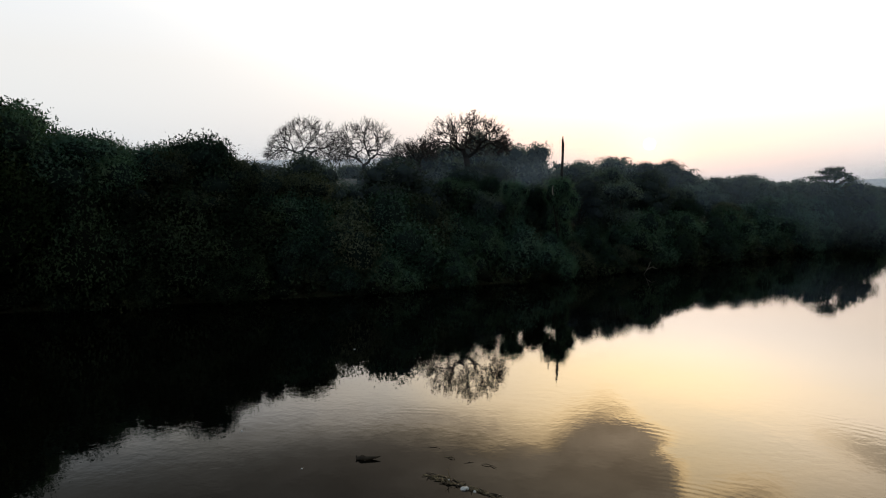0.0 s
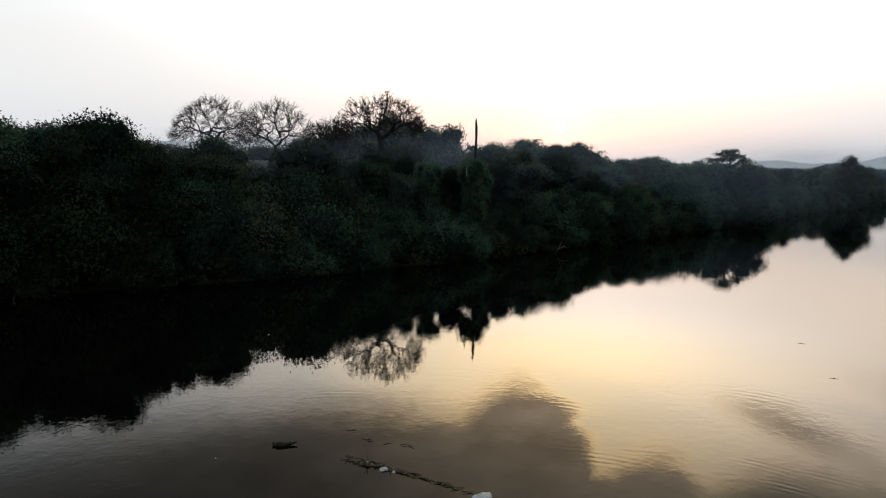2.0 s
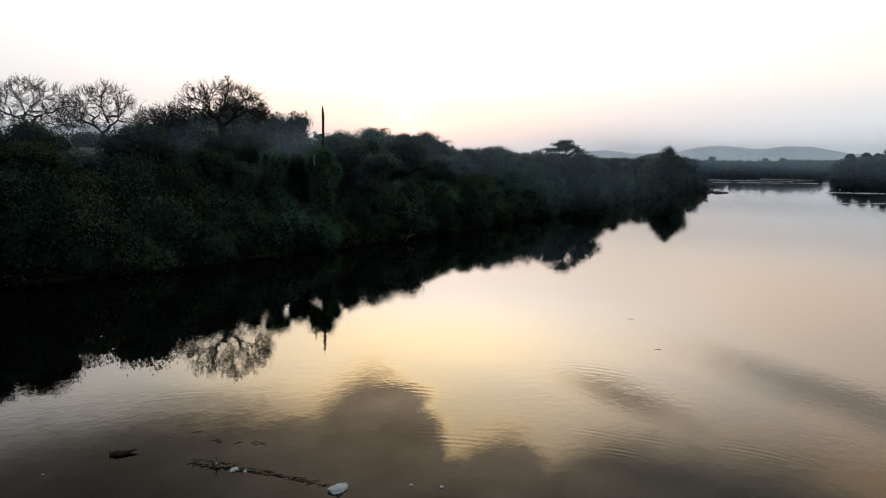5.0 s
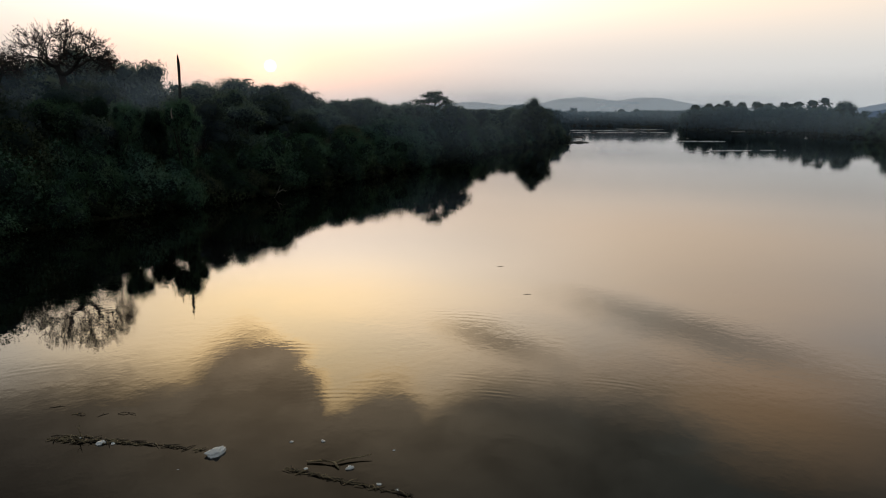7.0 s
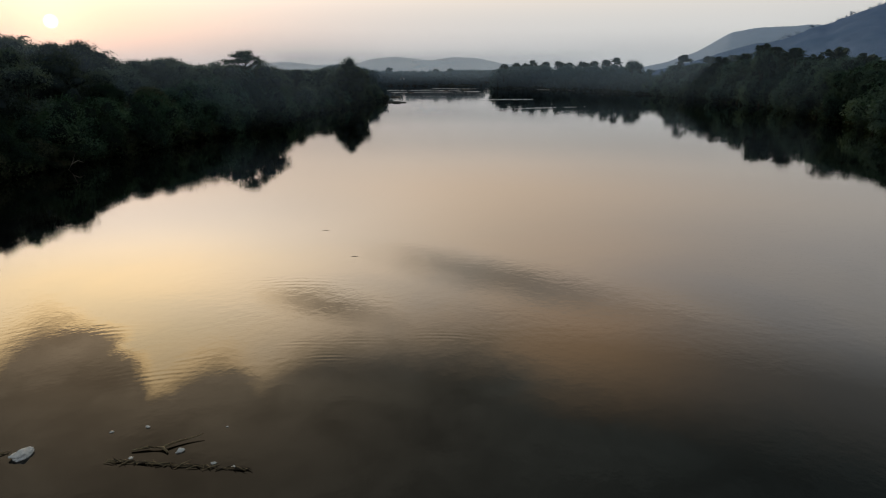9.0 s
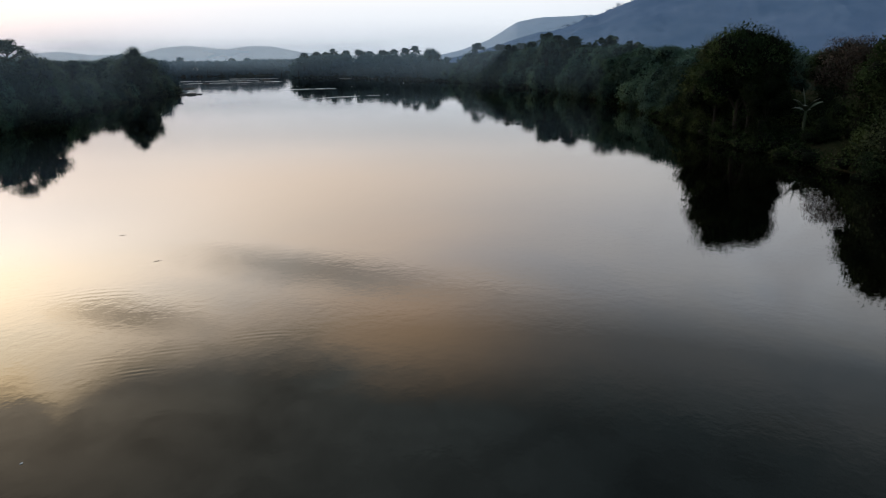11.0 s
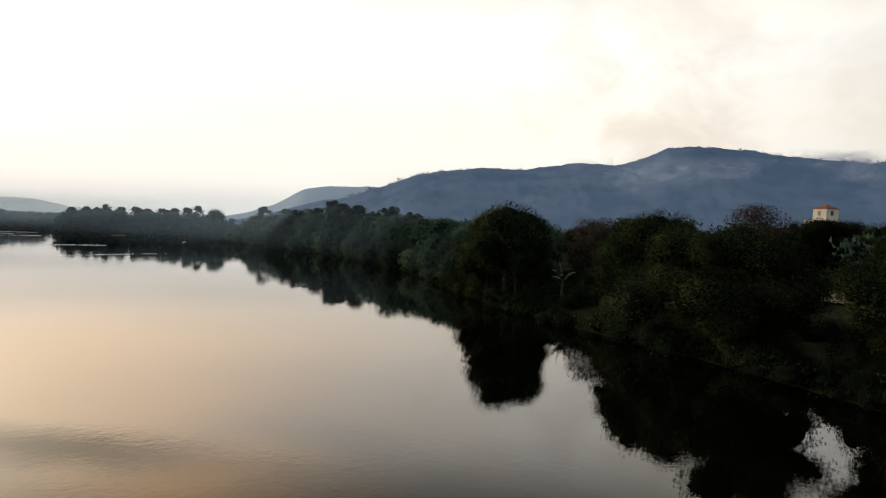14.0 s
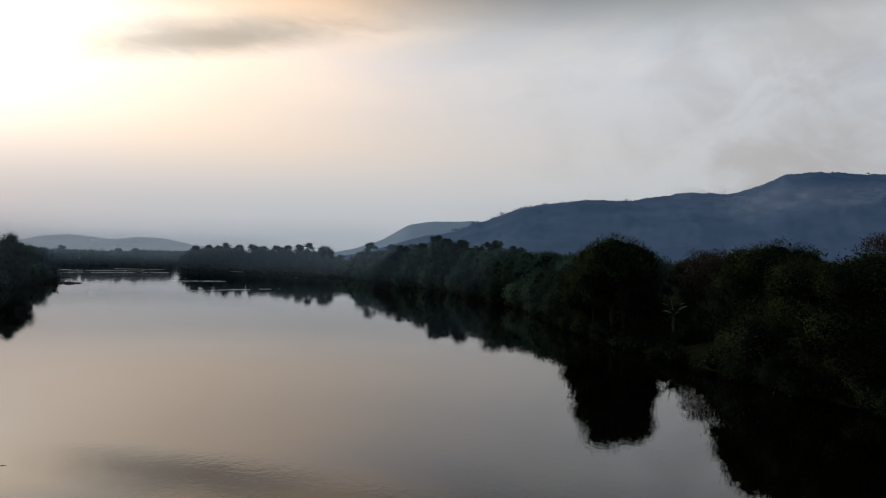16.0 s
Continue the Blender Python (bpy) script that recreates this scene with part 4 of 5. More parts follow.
def make_bare_tree(seed, h, wide, low, tips, label, leaves=0, trunk=0.37):
    """A leafless spreading tree: limbs that divide again and again towards the rim of a dome."""
    r = np.random.default_rng(seed)
    u = r.normal(size=(tips, 3))
    u /= np.linalg.norm(u, axis=1)[:, None]
    u[:, 2] = np.abs(u[:, 2]) * 1.02 - 0.04
    q = np.where(r.random(tips) < 0.72, 0.88 + 0.14 * r.random(tips), 0.6 + 0.3 * r.random(tips))[:, None]
    wob = 1 + 0.08 * np.sin(np.arctan2(u[:, 1], u[:, 0]) * 3 + seed)[:, None]
    pts = u * q * wob * np.array((wide / 2, wide / 2, h - low)) + np.array((0, 0, low))
    pts[:, :2] *= wide / 2 * 1.04 / np.quantile(np.hypot(pts[:, 0], pts[:, 1]), 0.98)
    pts[:, 2] = low + (pts[:, 2] - low) * (h - low) / (np.quantile(pts[:, 2], 0.985) - low)
    wood, ends = Shape(), []

    def grow(node, cloud_, depth):
        k = len(cloud_)
        rad = max(0.031, trunk * (k / tips) ** 0.5)
        if k <= 2:
            for p in cloud_:
                end = Vector(p)
                wood.tube([node, node.lerp(end, 0.55) + Vector(r.normal(size=3) * 0.10), end], [rad, rad * 0.85, 0.018], 3)
                out_ = (end - Vector((0, 0, low * 0.8))).normalized()
                for _ in range(2):
                    base_ = node.lerp(end, r.uniform(0.3, 0.9))
                    wood.tube([base_, base_ + (out_ + Vector(r.normal(size=3)) * 0.38) * r.uniform(0.3, 0.7)], [0.016, 0.010], 3)
                ends.append(p)
            return
        c = Vector(cloud_.mean(0))
        go = node.lerp(c, 0.34 if depth else 0.30)
        go += Vector(r.normal(size=3)) * (c - node).length * 0.06
        go.z += (c - node).length * (0.02 if depth else 0.08)
        mid_ = node.lerp(go, 0.5) + Vector(r.normal(size=3)) * (go - node).length * 0.07
        wood.tube([node, mid_, go], [rad, rad * 0.93, rad * 0.86], 6 if rad > 0.1 else 4)
        d = cloud_ - cloud_.mean(0)
        axis = np.linalg.svd(d, full_matrices=False)[2][0] + r.normal(size=3) * 0.25
        s_ = d @ axis
        cut = np.quantile(s_, r.uniform(0.38, 0.62))
        a, b = cloud_[s_ <= cut], cloud_[s_ > cut]
        for side in (a, b):
            if len(side):
                grow(go, side, depth + 1)

    foot = Vector((0, 0, low * 0.78))
    wood.tube([Vector((0, 0, -0.5)), Vector((0.06, 0, low * 0.3)), foot], [trunk * 1.35, trunk * 1.1, trunk], 8)
    grow(foot, pts, 0)
    tree = new("bare_tree")
    part("trunk", wood.mesh("trunk", BARK_BARE), None, tree)
    if leaves:
        at = np.array(ends)
        lobes = [(*p, 0.5, 0.5, 0.4) for p in at[:: max(1, len(at) // 60)]]
        part("crown", leaf_mesh("crown", seed, lobes, leaves, 0.12, LEAF_DRY, 0.2, 6, 0.2, core=0), None, tree, "sparse brown leaves")
    return tagged(tree, label, "tree")


for seed, az, d, el, wide, low, tips, leaves, label in (
        (11, 104.1, 118, 5.12, 15.0, 9.2, 1250, 0, "leafless rain tree with a wide dome of fine twigs"),
        (12, 99.5, 114, 5.05, 13.2, 8.6, 1100, 0, "leafless rain tree with a wide dome of fine twigs"),
        (13, 91.0, 77, 5.5, 10.4, 9.4, 620, 1500, "half-bare tree with thin brown leaves above the wood"),
        (14, 95.2, 92, 3.75, 5.8, 8.6, 320, 900, "small half-bare tree with thin brown leaves")):
    p = spot(az, d)
    z = land_at(p.x, p.y)
    ob = make_bare_tree(seed, 8 + d * math.tan(radians(el)) - z, wide, low, tips, label, leaves)
    ob.matrix_basis = pose(p.x, p.y, z, 0, 0, seed * 40)


LEAF_PALE = material("leaf_pale_green", [(0.085, 0.135, 0.105), (0.15, 0.21, 0.16)], 0.6, 0.7, per_object=0.1, specular=0.1, through_light=0.2)
p = spot(98.4, 51.5)
make_shrub(290, 1.7, 3.2, 3800, 0.085, LEAF_PALE, "low pale green bush at the water's edge", 0.2).matrix_basis = place(None, p.x, p.y, 0.2, 40, 1.0)


def make_umbrella_tree():
    """A flat-topped tree with layered tiers of leaves."""
    r = random.Random(31)
    lobes = []
    for tier, (z, reach_, n_) in enumerate(((10.7, 1.0, 3), (10.0, 2.1, 5), (9.1, 3.0, 7), (8.1, 2.9, 6), (7.2, 2.2, 5))):
        for i in range(n_):
            a_ = 6.283 * i / n_ + tier * 0.9 + r.uniform(-0.3, 0.3)
            q_ = reach_ * r.uniform(0.7, 1.1)
            lobes.append((math.cos(a_) * q_, math.sin(a_) * q_, z + r.uniform(-0.25, 0.25), r.uniform(0.5, 0.8), r.uniform(0.5, 0.8), r.uniform(0.22, 0.34)))
    tree = new("tree")
    wood = Shape()
    wood.tube([(0, 0, -0.4), (0.1, 0, 4), (0, 0.1, 7.4), (0, 0, 10.4)], [0.26, 0.2, 0.15, 0.04], 7)
    for lobe in lobes:
        wood.tube([(0, 0, lobe[2] - 1.2), (lobe[0] * 0.6, lobe[1] * 0.6, lobe[2] - 0.35), lobe[:3]], [0.09, 0.06, 0.02], 5)
    part("trunk", wood.mesh("trunk", BARK), None, tree)
    part("crown", leaf_mesh("crown", 77, lobes, 5200, 0.16, LEAF_SHRUB, 0.0, 6, 0.22, core=0.5, near=False), None, tree)
    return tagged(tree, "flat-topped tree with layered open branches", "tree")


p = spot(63.8, 123)
make_umbrella_tree().matrix_basis = place(None, p.x, p.y, land_at(p.x, p.y), -26, 1.0, sz=(8 + 123 * math.tan(radians(1.6)) - land_at(p.x, p.y)) / 11.0)


def make_snag():
    snag = new("dead_tree_trunk")
    s_ = Shape()
    s_.tube([(0, 0, -0.5), (0.08, 0, 4), (-0.05, 0.05, 8), (0.05, 0, 10.6), (0.02, 0, 11.7), (0.14, 0, 12.2)], [0.24, 0.2, 0.15, 0.13, 0.15, 0.05], 8)
    s_.tube([(0.03, 0, 11.2), (0.05, 0.0, 11.9), (-0.16, 0, 12.5), (-0.10, 0, 12.9)], [0.12, 0.15, 0.09, 0.03], 6)
    s_.tube([(0, 0, 7.6), (0.45, 0.1, 8.3), (0.6, 0.1, 8.8)], [0.09, 0.06, 0.03], 5)
    part("trunk", s_.mesh("trunk", BARK_BARE), None, snag)
    return tagged(snag, "tall dead limbless tree trunk above the thicket", "dead tree")


p = spot(83.4, 76)
make_snag().matrix_basis = place(None, p.x, p.y, land_at(p.x, p.y), 70, 1.0, sz=(8 + 76 * math.tan(radians(4.05)) - land_at(p.x, p.y)) / 12.9)


limb = new("broken_limb")
p = spot(84.1, 61)
s_ = Shape()
s_.tube([(0, 0, 0), (0.05, 0, 0.4), (0.2, 0, 0.8)], [0.05, 0.05, 0.02], 6)
part("wood", s_.mesh("wood", ASH), None, limb)
limb.matrix_basis = pose(p.x, p.y, 7.3, 0, -14, -6)
tagged(limb, "pale broken limb caught in the thicket", "dead branch")


arch = new("dead_branch")
s_ = Shape()
s_.tube([(-0.5, 0, -0.3), (-0.3, 0.05, 0.6), (0.1, 0.1, 1.25), (0.55, 0.1, 1.5), (0.95, 0.12, 1.35)], [0.05, 0.05, 0.04, 0.03, 0.012], 6)
s_.tube([(0.1, 0.1, 1.25), (0.3, 0.0, 1.75), (0.38, 0.0, 2.0)], [0.03, 0.02, 0.008], 5)
part("wood", s_.mesh("wood", ASH), None, arch)
p = spot(76.6, 66.5)
arch.matrix_basis = pose(p.x, p.y, land_at(p.x, p.y), 0, 0, -14)
tagged(arch, "pale arching dead branch at the water's edge", "dead branch")


def frond_mesh(seed, length, droop, mat, leaflets=17, wide=0.78):
    """One pinnate palm leaf, arching from the origin outwards along x."""
    r = random.Random(seed)
    s_ = Shape()

    def rib(t):
        return Vector((length * t * (1 - 0.18 * t), 0, length * (0.34 * t - droop * t * t)))
    s_.tube([rib(t / 5) for t in range(6)], [0.05, 0.042, 0.034, 0.026, 0.018, 0.008], 3)
    for i in range(leaflets):
        t = 0.16 + 0.82 * i / (leaflets - 1)
        a, b = rib(t), rib(min(1.03, t + 0.075))
        reach_ = wide * (0.55 + 0.9 * math.sin(math.pi * min(1, t * 0.95))) * r.uniform(0.8, 1.1)
        for side in (-1, 1):
            tip = a + Vector((0.34 * reach_, side * reach_ * 0.72, -reach_ * r.uniform(0.45, 0.85)))
            k = len(s_.v)
            s_.v += [a, b, tip + Vector((0.05, 0, 0)), tip]
            s_.f.append((k, k + 1, k + 2, k + 3))
    return s_.mesh("frond", mat, False)


FRONDS = [frond_mesh(1, 2.9, 0.5, FROND), frond_mesh(2, 3.0, 0.7, FROND), frond_mesh(3, 2.8, 0.95, FROND), frond_mesh(4, 2.7, 0.3, FROND)]
palms = 0


def coconut_palm(x, y, h, lean=0.0, n=26):
    """A coconut palm: a slender curved trunk and a crown of arching fronds."""
    global palms
    palms += 1
    r = random.Random(900 + palms)
    palm = new("coconut_palm")
    z = land_at(x, y)
    top = Vector((lean, lean * 0.4, h - 1.8 - z))
    s_ = Shape()
    s_.tube([(0, 0, -0.4), (lean * 0.15, 0, top.z * 0.35), (lean * 0.55, lean * 0.2, top.z * 0.72), top], [0.26, 0.18, 0.15, 0.13], 7)
    part("trunk", s_.mesh("trunk", BARK), None, palm)
    for i in range(n):
        f = part("frond", FRONDS[i % 4] if i % 3 else FRONDS[3], None, palm)
        f.matrix_basis = Matrix.Translation(top) @ Matrix.Scale(1.15, 4) @ pose(0, 0, 0, r.uniform(-15, 15), -r.uniform(-12, 58) if i % 3 else -r.uniform(38, 78), i * 137.5 + r.uniform(-12, 12))
    palm.matrix_basis = pose(x, y, z, 0, 0, r.uniform(0, 360))
    return tagged(palm, "coconut palm with drooping fronds above the bank", "palm", "palms along the bank")


for az, d, el, lean in ((29.75, 256, 1.25, 0.8), (27.2, 228, 1.1, 0.4), (28.2, 250, 1.15, -0.5), (25.8, 214, 1.3, 0.6), (24.5, 205, 1.95, 0.3), (23.5, 200, 1.7, -0.6), (22.2, 182, 1.6, 0.7), (21.2, 178, 1.15, 0.5),
                        (19.9, 160, 1.7, 0.5), (17.8, 150, 1.15, -0.5), (26.6, 236, 1.2, 0.4), (22.9, 192, 1.35, 0.3), (52.7, 446, 0.4, 0.5), (49.0, 470, 0.28, 0.4), (47.8, 470, 0.3, 0.4),
                        (43.6, 392, 0.62, 0.5), (42.6, 396, 0.72, -0.5), (41.2, 396, 0.92, 0.6), (40.3, 390, 0.8, 0.5), (39.4, 388, 0.86, -0.7), (38.4, 380, 0.75, 0.5), (37.5, 372, 0.82, 0.5),
                        (36.5, 360, 0.86, 0.4), (35.6, 340, 0.95, -0.4), (34.9, 335, 1.1, 0.5), (38.9, 384, 0.7, 0.4), (41.8, 394, 0.7, 0.3), (37, 366, 0.7, 0.5)):
    d *= 1.045
    el -= 0.02
    p = spot(az, d)
    coconut_palm(p.x, p.y, 8 + d * math.tan(radians(el)), lean)
tree_at(33.6, 318, 1.0, 1.1)


def banana_leaf(seed, length, droop):
    s_ = Shape()
    r = random.Random(seed)
    n = 7
    for i in range(n + 1):
        t = i / n
        x, z = length * t * (1 - 0.25 * droop * t), length * (0.75 * t - droop * t * t)
        half = 0.34 * math.sin(math.pi * (0.08 + 0.9 * t)) * r.uniform(0.85, 1.1)
        s_.v += [(x, -half, z - half * 0.3), (x, 0, z), (x, half, z - half * 0.3)]
    for i in range(n):
        k = i * 3
        s_.f += [(k, k + 1, k + 4, k + 3), (k + 1, k + 2, k + 5, k + 4)]
    return s_.mesh("leaf", LEAF_BANANA)


def banana_plant(x, y, h):
    plant_ = new("banana_plant")
    z = land_at(x, y)
    s_ = Shape()
    s_.tube([(0, 0, -0.3), (0.03, 0, h * 0.3), (0, 0, h * 0.55)], [0.17, 0.14, 0.08], 8)
    part("stem", s_.mesh("stem", LEAF_BANANA), None, plant_)
    for i, (turn, tilt) in enumerate(((20, 10), (95, -25), (150, -5), (215, -30), (270, -15), (330, 15), (60, -48))):
        leaf = part("leaf", banana_leaf(i, h * 0.5, 0.55 if i != 6 else 0.2), None, plant_, "large pale green paddle leaf")
        leaf.matrix_basis = Matrix.Translation((0, 0, h * 0.52)) @ pose(0, 0, 0, 0, tilt, turn)
    plant_.matrix_basis = pose(x, y, z, 0, 0, 30)
    return tagged(plant_, "banana plant with pale green leaves on the bank", "banana plant")


p = spot(5.5, 73)
banana_plant(p.x, p.y, 3.9)


# ---------- buildings ----------
def box(bm, x0, y0, z0, x1, y1, z1):
    vs = [bm.verts.new(c) for c in ((x0, y0, z0), (x1, y0, z0), (x1, y1, z0), (x0, y1, z0), (x0, y0, z1), (x1, y0, z1), (x1, y1, z1), (x0, y1, z1))]
    for f in ((0, 3, 2, 1), (4, 5, 6, 7), (0, 1, 5, 4), (1, 2, 6, 5), (2, 3, 7, 6), (3, 0, 4, 7)):
        bm.faces.new([vs[i] for i in f])


def one_box(*c):
    bm = bmesh.new()
    box(bm, *c)
    return bm


def wall_with_holes(bm, x0, x1, z0, z1, y0, y1, holes):
    """A wall along x with rectangular openings, built of piers, sills and lintels."""
    at_ = x0
    for a, b, lo, hi in holes:
        box(bm, at_, y0, z0, a, y1, z1)
        box(bm, a, y0, z0, b, y1, lo)
        box(bm, a, y0, hi, b, y1, z1)
        at_ = b
    box(bm, at_, y0, z0, x1, y1, z1)


def build_house():
    """A flat-roofed house; its stair room with a hipped tile roof shows over the trees."""
    d, az = 200, -13.35
    foot = spot(az, d)
    z = land_at(foot.x, foot.y)
    house = new("house")
    deck_z = 8 + d * math.tan(radians(1.72)) - z
    turn_in = Matrix.Rotation(radians(90), 4, "Z")
    holes = [(-3.6, -2.4, 1.0, 2.3), (-0.6, 0.6, 1.0, 2.3)]
    lower = bmesh.new()
    wall_with_holes(lower, -5.2, 2.6, 0, deck_z - 3.2, -2.6, -2.35, holes)
    wall_with_holes(lower, -5.2, 2.6, deck_z - 3.2, deck_z, -2.6, -2.35, [(a, b, deck_z - 2.2, deck_z - 0.9) for a, b, *_ in holes])
    box(lower, -5.2, 2.35, 0, 2.6, 2.6, deck_z)
    box(lower, -5.2, -2.35, 0, -4.95, 2.35, deck_z)
    box(lower, 2.35, -2.35, 0, 2.6, 2.35, deck_z)
    part("wall", lower, PLASTER, house)
    part("roof_deck", one_box(-5.4, -2.8, deck_z, 2.8, 2.8, deck_z + 0.18), PLASTER, house)
    t0, t1 = deck_z + 0.18, deck_z + 2.95
    wins = [(-0.75, 0.4, t0 + 1.15, t0 + 2.3)]
    room, side_wall = bmesh.new(), bmesh.new()
    wall_with_holes(room, -2.4, 2.4, t0, t1, -2.4, -2.2, wins)
    wall_with_holes(side_wall, -2.2, 2.2, t0, t1, -2.4, -2.2, wins)
    side_wall.transform(turn_in)
    box(room, -2.4, 2.2, t0, 2.4, 2.4, t1)
    box(room, -2.4, -2.2, t0, -2.2, 2.2, t1)
    part("stair_room", room, PLASTER, house, "cream plastered upper room")
    part("side_wall", side_wall, PLASTER, house)
    for facing in (Matrix(), turn_in):
        a, b, lo, hi = wins[0]
        wf, pane = bmesh.new(), one_box(a + 0.07, -2.3, lo + 0.07, b - 0.07, -2.28, hi - 0.07)
        box(wf, a, -2.36, lo, a + 0.07, -2.26, hi)
        box(wf, b - 0.07, -2.36, lo, b, -2.26, hi)
        box(wf, a + 0.07, -2.36, hi - 0.07, b - 0.07, -2.26, hi)
        box(wf, a + 0.07, -2.36, lo, b - 0.07, -2.26, lo + 0.07)
        box(wf, (a + b) / 2 - 0.03, -2.36, lo + 0.07, (a + b) / 2 + 0.03, -2.26, hi - 0.07)
        wf.transform(facing)
        pane.transform(facing)
        window = part("window", wf, WOOD, house, "brown wooden window")
        part("pane", pane, GLASS, window)
    roof = bmesh.new()
    e = [roof.verts.new(c) for c in ((-2.6, -2.6, t1 + 0.12), (2.6, -2.6, t1 + 0.12), (2.6, 2.6, t1 + 0.12), (-2.6, 2.6, t1 + 0.12), (-0.3, 0, t1 + 1.25), (0.3, 0, t1 + 1.25),
                                     (-2.6, -2.6, t1), (2.6, -2.6, t1), (2.6, 2.6, t1), (-2.6, 2.6, t1))]
    for f in ((0, 1, 5, 4), (1, 2, 5), (2, 3, 4, 5), (3, 0, 4), (6, 7, 1, 0), (7, 8, 2, 1), (8, 9, 3, 2), (9, 6, 0, 3), (9, 8, 7, 6)):
        roof.faces.new([e[i] for i in f])
    part("roof", roof, ROOF, house, "red tiled hip roof")
    house.matrix_basis = pose(foot.x, foot.y, z, 0, 0, az - 90 - 42) @ Matrix.Diagonal((0.84, 0.84, 1, 1))
    return tagged(house, "cream plastered house with a red roof among trees", "house")


build_house()


def build_shed(az, d, wide, tall, deep, base):
    foot = spot(az, d)
    shed = new("shed")
    part("wall", one_box(-wide / 2, 0, 0, wide / 2, deep, tall), PLASTER, shed)
    r = bmesh.new()
    vs = [r.verts.new(c) for c in ((-wide / 2 - 0.3, -0.4, tall - 0.1), (wide / 2 + 0.3, -0.4, tall - 0.1), (wide / 2 + 0.3, deep / 2, tall + 0.9), (-wide / 2 - 0.3, deep / 2, tall + 0.9),
                                   (wide / 2 + 0.3, deep + 0.4, tall - 0.1), (-wide / 2 - 0.3, deep + 0.4, tall - 0.1))]
    for f in ((0, 1, 2, 3), (3, 2, 4, 5), (0, 3, 5), (1, 4, 2)):
        r.faces.new([vs[i] for i in f])
    part("roof", r, SAND, shed, "pale sheet roof")
    shed.matrix_basis = pose(foot.x, foot.y, base, 0, 0, az - 90)
    return tagged(shed, "small pale shed half hidden behind the trees", "shed")


for az, d, wide, tall, deep in ((109.8, 108, 2.2, 4.4, 4), (101.0, 125, 3.4, 5.6, 4), (51.8, 458, 5, 3.6, 4)):
    p = spot(az, d)
    build_shed(az, d, wide, tall, deep, land_at(p.x, p.y))


def utility_pole(az, d, el):
    p_ = spot(az, d)
    z_ = land_at(p_.x, p_.y)
    top_ = 8 + d * math.tan(radians(el)) - z_
    pole = new("utility_pole")
    s_ = Shape()
    s_.tube([(0, 0, -0.3), (0, 0, top_ * 0.5), (0, 0, top_)], [0.16, 0.13, 0.10], 8)
    part("post", s_.mesh("post", ROCK), None, pole)
    arm_ = Shape()
    arm_.tube([(-0.7, 0, top_ - 0.5), (0, 0.02, top_ - 0.48), (0.7, 0, top_ - 0.5)], [0.05, 0.05, 0.05], 6)
    part("crossarm", arm_.mesh("crossarm", BARK), None, pole)
    pole.matrix_basis = pose(p_.x, p_.y, z_, 0, 0, az - 90)
    tagged(pole, "grey concrete utility pole behind the trees", "pole")


utility_pole(101.83, 122.5, 1.55)

# ---------- rocks, shore and drift ----------
def rock(az, d, wide, tall, seed):
    bm = bmesh.new()
    bmesh.ops.create_icosphere(bm, subdivisions=3, radius=1)
    for v in bm.verts:
        n_ = noise.fractal(v.co * 1.4 + Vector((seed, 0, 0)), 1.0, 2.0, 4) * 0.35
        v.co *= 1 + n_
        v.co = Vector((v.co.x * wide / 2, v.co.y * wide / 3, v.co.z * tall))
    me = bpy.data.meshes.new("rock")
    bm.to_mesh(me)
    bm.free()
    me.materials.append(ROCK)
    me.polygons.foreach_set("use_smooth", [True] * len(me.polygons))
    ob = new("rock", me)
    p_ = spot(az, d)
    ob.matrix_basis = pose(p_.x, p_.y, -tall * 0.2, 0, 0, az - 90)
    return tagged(ob, "low dark rock breaking the river surface", "rock", "rocks in the river")


for i, r_ in enumerate(((52.1, 197, 3.3, 0.5), (52.7, 198, 2.2, 0.45), (51.6, 198, 1.6, 0.4), (52.2, 243, 4.0, 0.5), (46.6, 350, 4.5, 0.6), (48.2, 330, 3.0, 0.4), (51.0, 300, 3.2, 0.4))):
    rock(*r_, i)


def sand_bar(name, az0, az1, d0, d1, label):
    """A low bar of pale sand along the shore."""
    verts, faces = [], []
    n = 24
    for i in range(n + 1):
        az = az0 + (az1 - az0) * i / n
        mid_ = d0 + (d1 - d0) * i / n + math.sin(i * 0.9) * 1.2
        half = 1.6 * math.sin(math.pi * (0.03 + 0.94 * i / n))
        for k, zz in ((-1, -0.12), (-0.5, 0.1), (0.4, 0.16), (1, -0.1)):
            verts.append(spot(az, mid_ + k * half, zz))
    for i in range(n):
        for k in range(3):
            a = i * 4 + k
            faces.append((a, a + 4, a + 5, a + 1))
    return tagged(new(name, mesh_of(name, verts, faces, SAND, True)), label, "sand bar", kind="structure")


sand_bar("shore_sand", 40.9, 39.9, 364, 360, "pale sand bar at the foot of the far trees")
sand_bar("shore_sand_beyond", 38.5, 37.5, 353, 347, "pale sand bar at the foot of the far trees")
# White for broken water, and for sky reflections painted onto the riffles.
RIFFLE_WHITE = material("river_foam", [(0.78, 0.79, 0.80), (0.88, 0.88, 0.88)], 2.0, 0.7)


